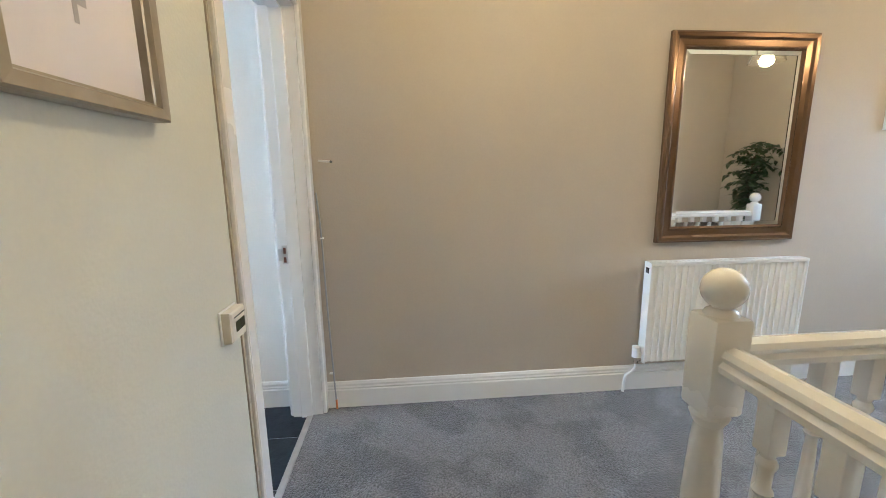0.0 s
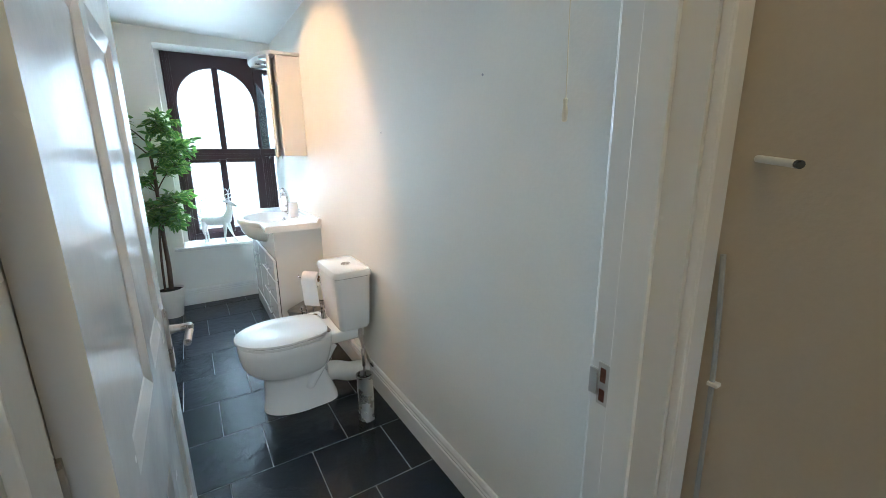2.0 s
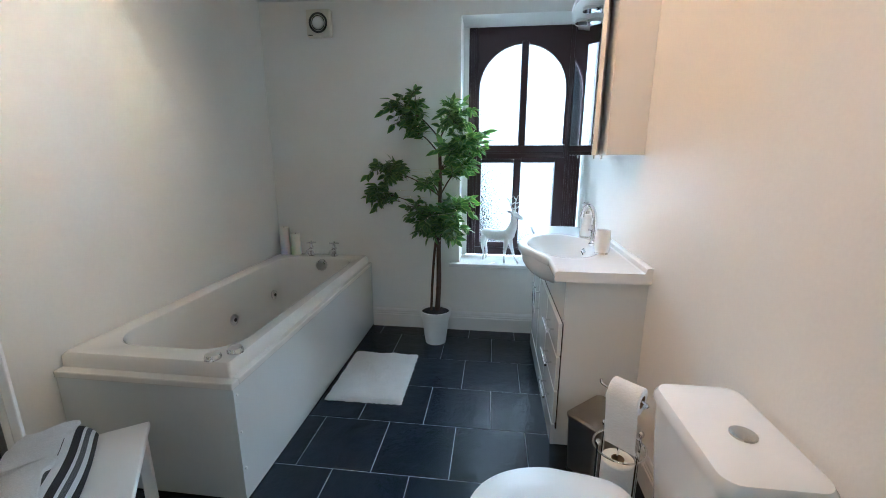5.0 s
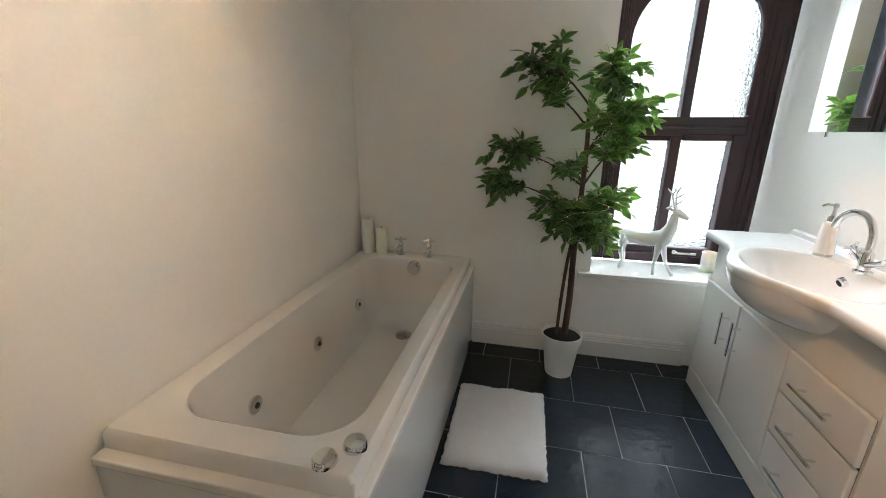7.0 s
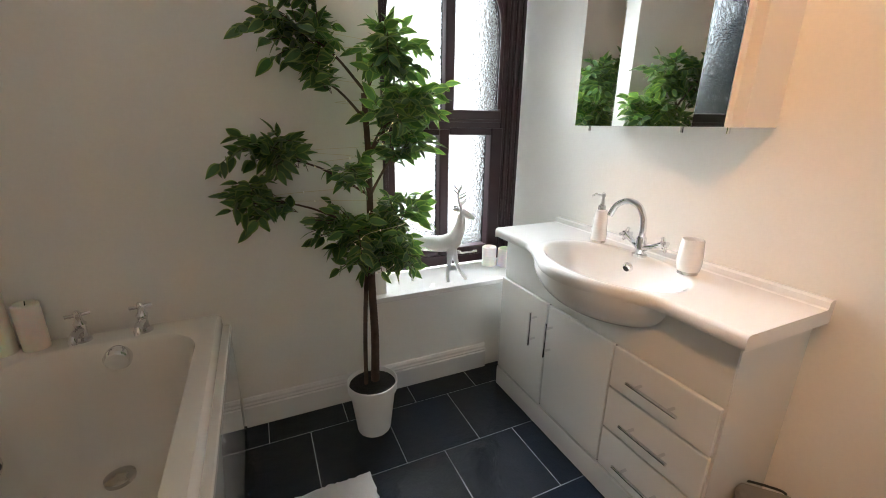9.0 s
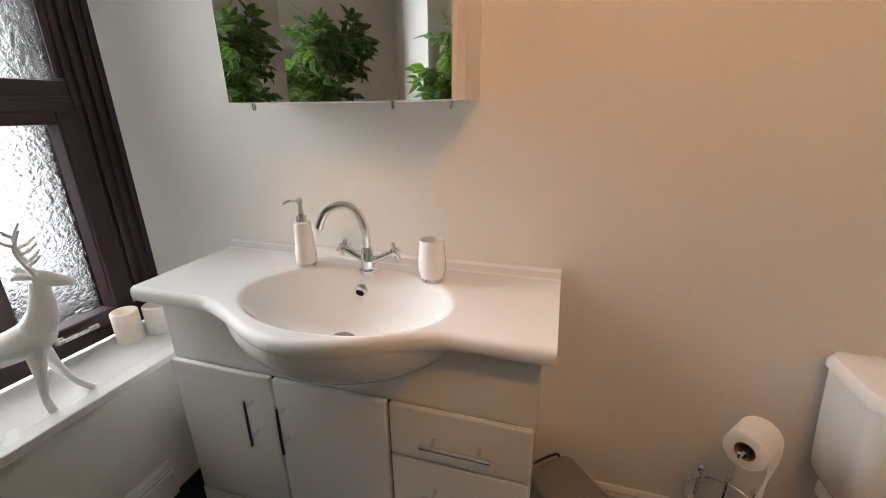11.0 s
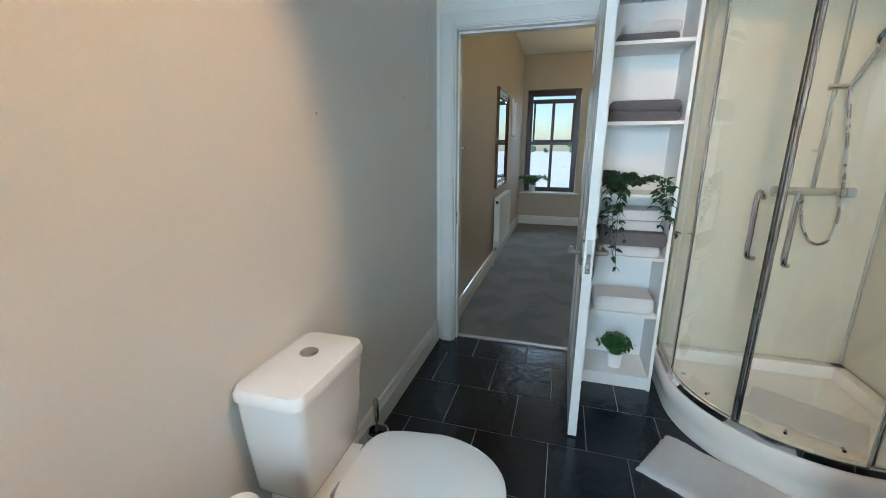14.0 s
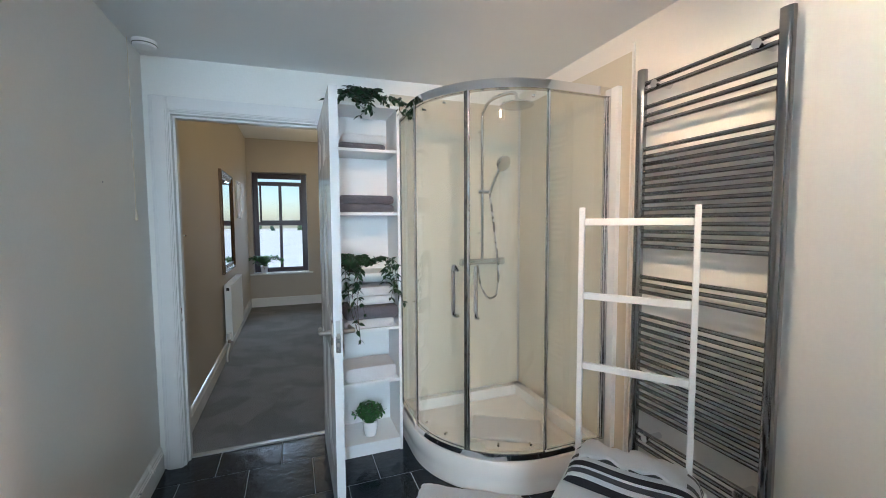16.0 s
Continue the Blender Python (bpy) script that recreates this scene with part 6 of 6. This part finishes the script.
part("pot", bm, CERAMIC, hallplant, "white floor pot", True)

# ---------- landing: mirror, radiator, picture, thermostat ----------


def framed(name, label, category, y0, y1, z0, z1, width, depth, frame_mat, inner_mat, inner_name):
    """A picture or mirror on the landing's east wall, with a stepped frame."""
    t = thing(name, label, category, (HALL_E, (y0 + y1) / 2, z0))
    bm = bmesh.new()
    prof = [(0.0, 0.0), (0.0, depth * 0.7), (width * 0.12, depth), (width * 0.32, depth * 0.92), (width * 0.45, depth * 0.6), (width * 0.78, depth * 0.5), (width * 0.88, depth * 0.62), (width, depth * 0.35), (width, 0.004)]
    ring_loft(bm, [[(HALL_E - 0.001 - h, a, b) for a, b in ((y0 + i, z0 + i), (y1 - i, z0 + i), (y1 - i, z1 - i), (y0 + i, z1 - i))] for i, h in prof], False, False)
    part("frame", bm, frame_mat, t)
    part(inner_name, boxes((HALL_E - 0.010, HALL_E - 0.001, y0 + width - 0.004, y1 - width + 0.004, z0 + width - 0.004, z1 - width + 0.004)), inner_mat, t)
    return t


mir = framed("wall_mirror", "large mirror in a bronze-gilt moulded frame", "mirror", -2.335, -1.535, 0.862, 1.925, 0.085, 0.030, GILT, MIRROR, "mirror_glass")
bm = bmesh.new()
a0, a1, b0, b1 = -2.335 + 0.085, -1.535 - 0.085, 0.862 + 0.085, 1.925 - 0.085
ring_loft(bm, [[(HALL_E - x, a, b) for a, b in ((a0 + i, b0 + i), (a1 - i, b0 + i), (a1 - i, b1 - i), (a0 + i, b1 - i))] for i, x in ((0, 0.0102), (0.022, 0.0125))], False, False)
part("bevelled_edge", bm, MIRROR, mir)
framed("wall_picture", "small pale framed picture on the landing wall", "picture", -3.15, -2.80, 1.45, 1.93, 0.03, 0.02, GLOSS, PRINT, "print")

pic = thing("wall_picture", "framed pale print in a pewter-coloured frame", "picture", (-0.173, HALL_N, 1.34))
P0, P1, PZ0, PZ1 = -0.338, -0.008, 1.342, 1.82
bm = bmesh.new()
ring_loft(bm, [[(a, HALL_N - 0.001 - h, b) for a, b in ((P0 + i, PZ0 + i), (P1 - i, PZ0 + i), (P1 - i, PZ1 - i), (P0 + i, PZ1 - i))] for i, h in ((0, 0), (0, 0.028), (0.004, 0.032), (0.022, 0.030), (0.026, 0.022), (0.030, 0.020), (0.034, 0.006))], False, False)
part("frame", bm, PEWTER, pic)
part("print", boxes((P0 + 0.03, P1 - 0.03, HALL_N - 0.008, HALL_N - 0.001, PZ0 + 0.03, PZ1 - 0.03)), PRINT, pic, "pale lilac print")
part("print_motif", boxes((-0.179, -0.170, HALL_N - 0.0086, HALL_N - 0.008, 1.458, 1.62), (-0.170, -0.152, HALL_N - 0.0086, HALL_N - 0.008, 1.485, 1.64)), mat("grey_print", (0.35, 0.33, 0.36), 0.7), pic, "soft grey motif")
pglass = part("picture_glass", boxes((P0 + 0.03, P1 - 0.03, HALL_N - 0.013, HALL_N - 0.011, PZ0 + 0.03, PZ1 - 0.03)), PANE, pic)
pglass.visible_shadow = False

thermo = thing("thermostat", "cream wall thermostat with a dark display", "thermostat", (0.187, HALL_N, 0.82))
part("back_plate", boxes((0.140, 0.234, HALL_N - 0.006, HALL_N - 0.0005, 0.828, 0.915), bevel=0.002), PLASTIC, thermo)
bm = bmesh.new()
ring_loft(bm, [[(x, HALL_N - d, z) for x, z in ((0.145 + i, 0.832 + i), (0.228 - i, 0.832 + i), (0.228 - i, 0.911 - i), (0.145 + i, 0.911 - i))] for d, i in ((0.006, 0), (0.026, 0), (0.030, 0.004))])
part("body", bm, CREAM_PLASTIC, thermo)
part("display", boxes((0.167, 0.220, HALL_N - 0.0312, HALL_N - 0.0298, 0.855, 0.882)), mat("lcd", (0.06, 0.065, 0.04), 0.2), thermo, "dark green display")
part("button_row", boxes((0.162, 0.224, HALL_N - 0.0312, HALL_N - 0.0298, 0.893, 0.896)), DARK_PLASTIC, thermo)

rad = thing("radiator", "white ribbed panel radiator under the mirror", "radiator", (1.15, -1.93, 0.19))
R0, R1, RZ0, RZ1 = -2.395, -1.490, 0.195, 0.765
bm = bmesh.new()
rows = []
n = 27
pts = []
for i in range(n):
    y = R0 + 0.012 + (R1 - R0 - 0.024) * i / (n - 1)
    pts += [(y - 0.009, 1.131), (y - 0.005, 1.126), (y + 0.005, 1.126), (y + 0.009, 1.131)]
ring_loft(bm, [[(x, y, z) for y, x in pts] + [(1.142, R1 - 0.003, z), (1.142, R0 + 0.003, z)] for z in (RZ0 + 0.008, RZ1 - 0.02)])
part("front_panel", bm, PLASTIC, rad)
part("side_cover", boxes((1.124, 1.186, R1 - 0.004, R1 + 0.004, RZ0, RZ1)), PLASTIC, rad)
part("side_cover", boxes((1.124, 1.186, R0 - 0.004, R0 + 0.004, RZ0, RZ1)), PLASTIC, rad)
bm = bmesh.new()
box(bm, 1.122, 1.130, R0 - 0.004, R1 + 0.004, RZ1 - 0.016, RZ1)
box(bm, 1.180, 1.188, R0 - 0.004, R1 + 0.004, RZ1 - 0.016, RZ1)
for i in range(34):
    y = R0 + 0.01 + (R1 - R0 - 0.02) * i / 33
    box(bm, 1.130, 1.180, y - 0.003, y + 0.003, RZ1 - 0.012, RZ1 - 0.004)
part("top_grille", bm, PLASTIC, rad)
part("rear_panel", boxes((1.172, 1.180, R0 + 0.01, R1 - 0.01, RZ0 + 0.01, RZ1 - 0.02)), PLASTIC, rad)
part("wall_bracket", boxes((1.180, HALL_E - 0.001, -2.20, -2.17, 0.3, 0.7), (1.180, HALL_E - 0.001, -1.70, -1.67, 0.3, 0.7)), PLASTIC, rad)
part("vent_plug", boxes((1.142, 1.168, R1 + 0.003, R1 + 0.007, RZ1 - 0.06, RZ1 - 0.03)), DARK_PLASTIC, rad)
bm = bmesh.new()
rod(bm, (1.155, R1 + 0.03, 0.225), (1.155, R1 + 0.034, 0.285), 0.024, 0.021, 18)
valve = part("valve_head", bm, PLASTIC, rad, "white thermostatic valve head", True)
bm = bmesh.new()
rod(bm, (1.155, R1 + 0.03, 0.185), (1.155, R1 + 0.03, 0.226), 0.012, n=12)
rod(bm, (1.155, R1, 0.205), (1.155, R1 + 0.03, 0.205), 0.010, n=12)
part("valve_body", bm, BRASSY, valve)
bm = bmesh.new()
tube(bm, smooth_path([(1.155, R1 + 0.03, 0.19), (1.155, R1 + 0.035, 0.15), (1.165, R1 + 0.075, 0.11), (1.17, R1 + 0.082, 0.06), (1.17, R1 + 0.085, 0.007)], 5), 0.008, 10)
part("feed_pipe", bm, PLASTIC, rad, "white-painted copper pipe", True)

stub = thing("pipe_stub", "short white pipe stub sticking out of the wall", "pipe", (1.19, 0.20, 1.31))
bm = bmesh.new()
rod(bm, (1.2045, 0.215, 1.312), (1.150, 0.150, 1.306), 0.0055, n=10)
part("pipe", bm, PLASTIC, stub, smooth=True)
bm = bmesh.new()
rod(bm, (1.150, 0.150, 1.306), (1.146, 0.1455, 1.3055), 0.0058, n=10)
part("cut_end", bm, DARK_PLASTIC, stub)
cab2 = thing("wall_cable", "grey cable running down beside the door frame", "cable", (1.195, 0.225, 0.006))
bm = bmesh.new()
tube(bm, smooth_path([(1.198, 0.238, 1.16), (1.199, 0.226, 0.95), (1.198, 0.220, 0.60), (1.196, 0.212, 0.30), (1.182, 0.205, 0.15), (1.178, 0.200, 0.06)], 6), 0.0045, 8)
part("sheath", bm, CABLE, cab2, smooth=True)
bm = bmesh.new()
tube(bm, [(1.178, 0.200, 0.06), (1.178, 0.199, 0.007)], 0.0055, 8)
part("copper_end", bm, COPPER, cab2, "orange copper end")
for z in (0.93, 0.20):
    part("cable_clip", boxes((1.190, 1.2048, 0.214, 0.230, z, z + 0.006)), PLASTIC, cab2)

# ---------- balustrade ----------


def newel(c, label):
    t = thing("newel_post", label, "newel post", (c[0], c[1], 0.006), "landing balustrade")
    x, y = c
    bm = bmesh.new()
    box(bm, x - 0.042, x + 0.042, y - 0.042, y + 0.042, 0.007, 0.22, 0.006)
    lathe(bm, [(0.034, 0.22), (0.040, 0.235), (0.034, 0.25), (0.028, 0.27), (0.036, 0.40), (0.038, 0.52), (0.032, 0.66), (0.028, 0.70), (0.036, 0.715), (0.040, 0.725), (0.034, 0.74)], (x, y, 0), 20)
    box(bm, x - 0.042, x + 0.042, y - 0.042, y + 0.042, 0.735, 0.950, 0.010)
    part("post", bm, GLOSS, t, smooth=True)
    bm = bmesh.new()
    lathe(bm, [(0.036, 0.945), (0.030, 0.958), (0.020, 0.964), (0.022, 0.970)] + [(0.043 * math.sin(radians(a)), 1.004 - 0.043 * math.cos(radians(a))) for a in range(35, 180, 12)] + [(0.004, 1.047)], (x, y, 0), 26)
    part("ball_finial", bm, GLOSS, t, "white turned ball finial", True)
    return t


NX, NY = -0.100, -0.845
newel((NX, NY), "white painted newel post with a ball finial")
newel((NX, -3.30), "white painted newel post at the far end of the landing")
HAND = [(-0.028, 0.0), (-0.030, 0.014), (-0.022, 0.024), (-0.026, 0.034), (-0.020, 0.046), (0.0, 0.052), (0.020, 0.046), (0.026, 0.034), (0.022, 0.024), (0.030, 0.014), (0.028, 0.0)]


def rail(p0, p1, label):
    t = thing("balustrade", label, "balustrade", tuple((Vector(p0) + Vector(p1)) / 2 + Vector((0, 0, 0.006))), "landing balustrade")
    d = (Vector(p1) - Vector(p0)).normalized()
    s = Vector((-d.y, d.x, 0))
    for name, prof, z0 in (("handrail", HAND, 0.842), ("base_rail", [(-0.03, 0), (-0.03, 0.03), (0.03, 0.03), (0.03, 0)], 0.0065)):
        bm = bmesh.new()
        ring_loft(bm, [[Vector(p) + s * o + Vector((0, 0, z0 + h)) for o, h in prof] for p in (p0, p1)])
        part(name, bm, GLOSS, t)
    n = int((Vector(p1) - Vector(p0)).length / 0.115)
    bal = None
    for i in range(n):
        p = Vector(p0) + d * (0.10 + 0.115 * i)
        if bal is None:
            bm = bmesh.new()
            box(bm, -0.018, 0.018, -0.018, 0.018, 0.036, 0.145, 0.003)
            lathe(bm, [(0.014, 0.145), (0.019, 0.157), (0.013, 0.170), (0.011, 0.185), (0.018, 0.32), (0.019, 0.40), (0.013, 0.60), (0.011, 0.645), (0.018, 0.657), (0.012, 0.668), (0.013, 0.700), (0.018, 0.712), (0.018, 0.718), (0.012, 0.728), (0.016, 0.742)], (0, 0, 0), 12)
            box(bm, -0.018, 0.018, -0.018, 0.018, 0.738, 0.843, 0.003)
            bal = part("baluster", bm, GLOSS, t, smooth=True)
            bal.location = p
        else:
            o = bal.copy()
            scene.collection.objects.link(o)
            o.location = p


rail((NX, NY - 0.043, 0), (NX, -3.257, 0), "white painted balustrade along the landing")
rail((NX - 0.043, NY, 0), (HALL_W, NY, 0), "white painted balustrade beside the stairwell")

# ---------- landing ceiling lamps ----------
for x, y, z in HALL_LAMPS:
    t = thing("ceiling_lamp", "clear glass pendant lamp with a warm bulb", "ceiling light", (x, y, 2.745), "landing lamps")
    bm = bmesh.new()
    lathe(bm, [(0.05, 2.744), (0.05, 2.73), (0.012, 2.72), (0.006, 2.71), (0.006, z + 0.12), (0.02, z + 0.115), (0.02, z + 0.07)], (x, y, 0), 20)
    part("stem", bm, CHROME, t, smooth=True)
    bm = bmesh.new()
    lathe(bm, [(0.05, z + 0.11), (0.10, z + 0.06), (0.13, z - 0.02), (0.128, z - 0.02), (0.098, z + 0.058), (0.05, z + 0.107)], (x, y, 0), 28, False, False)
    s = part("shade", bm, SHADE_GLASS, t, "clear glass shade", True)
    s.visible_shadow = False
    bm = bmesh.new()
    lathe(bm, [(0.012, z + 0.07), (0.026, z + 0.03), (0.026, z + 0.01), (0.006, z - 0.01)], (x, y, 0), 16)
    b = part("bulb", bm, BULB, t, "glowing warm bulb", True)
    b.visible_shadow = False

# ---------- floor tiles ----------
floor = setting("floor_bathroom", boxes((WEST, EAST, 0.345, NORTH, -0.2, -0.0022)), GROUT, "black riven slate tiles with pale grout", "tiled floor")
P, GAP = 0.336, 0.0040
shared = {}
for r in range(-8, 4):
    y0 = 2.954 + 0.337 * r
    off = 0.124 if r % 2 == 1 else 0.2935
    for c in range(-5, 5):
        x0 = off + P * c
        a0, a1 = max(x0 + GAP / 2, WEST + 0.001), min(x0 + P - GAP / 2, EAST - 0.001)
        b0, b1 = max(y0 + GAP / 2, 0.347), min(y0 + 0.337 - GAP / 2, NORTH - 0.001)
        if a1 - a0 < 0.015 or b1 - b0 < 0.015:
            continue
        key = (round(a1 - a0, 3), round(b1 - b0, 3))
        if key not in shared:
            hx, hy = key[0] / 2, key[1] / 2
            bm = bmesh.new()
            ring_loft(bm, [[(sx * (hx - i), sy * (hy - i), z) for sx, sy in ((-1, -1), (1, -1), (1, 1), (-1, 1))] for i, z in ((0, -0.012), (0, -0.0016), (0.0016, 0.0))], False, True)
            me = bpy.data.meshes.new("tile")
            bmesh.ops.recalc_face_normals(bm, faces=bm.faces[:])
            bm.to_mesh(me)
            bm.free()
            me.materials.append(SLATE)
            shared[key] = me
        o = new("tile", shared[key])
        o.parent = floor
        o.location = ((a0 + a1) / 2, (b0 + b1) / 2, 0)
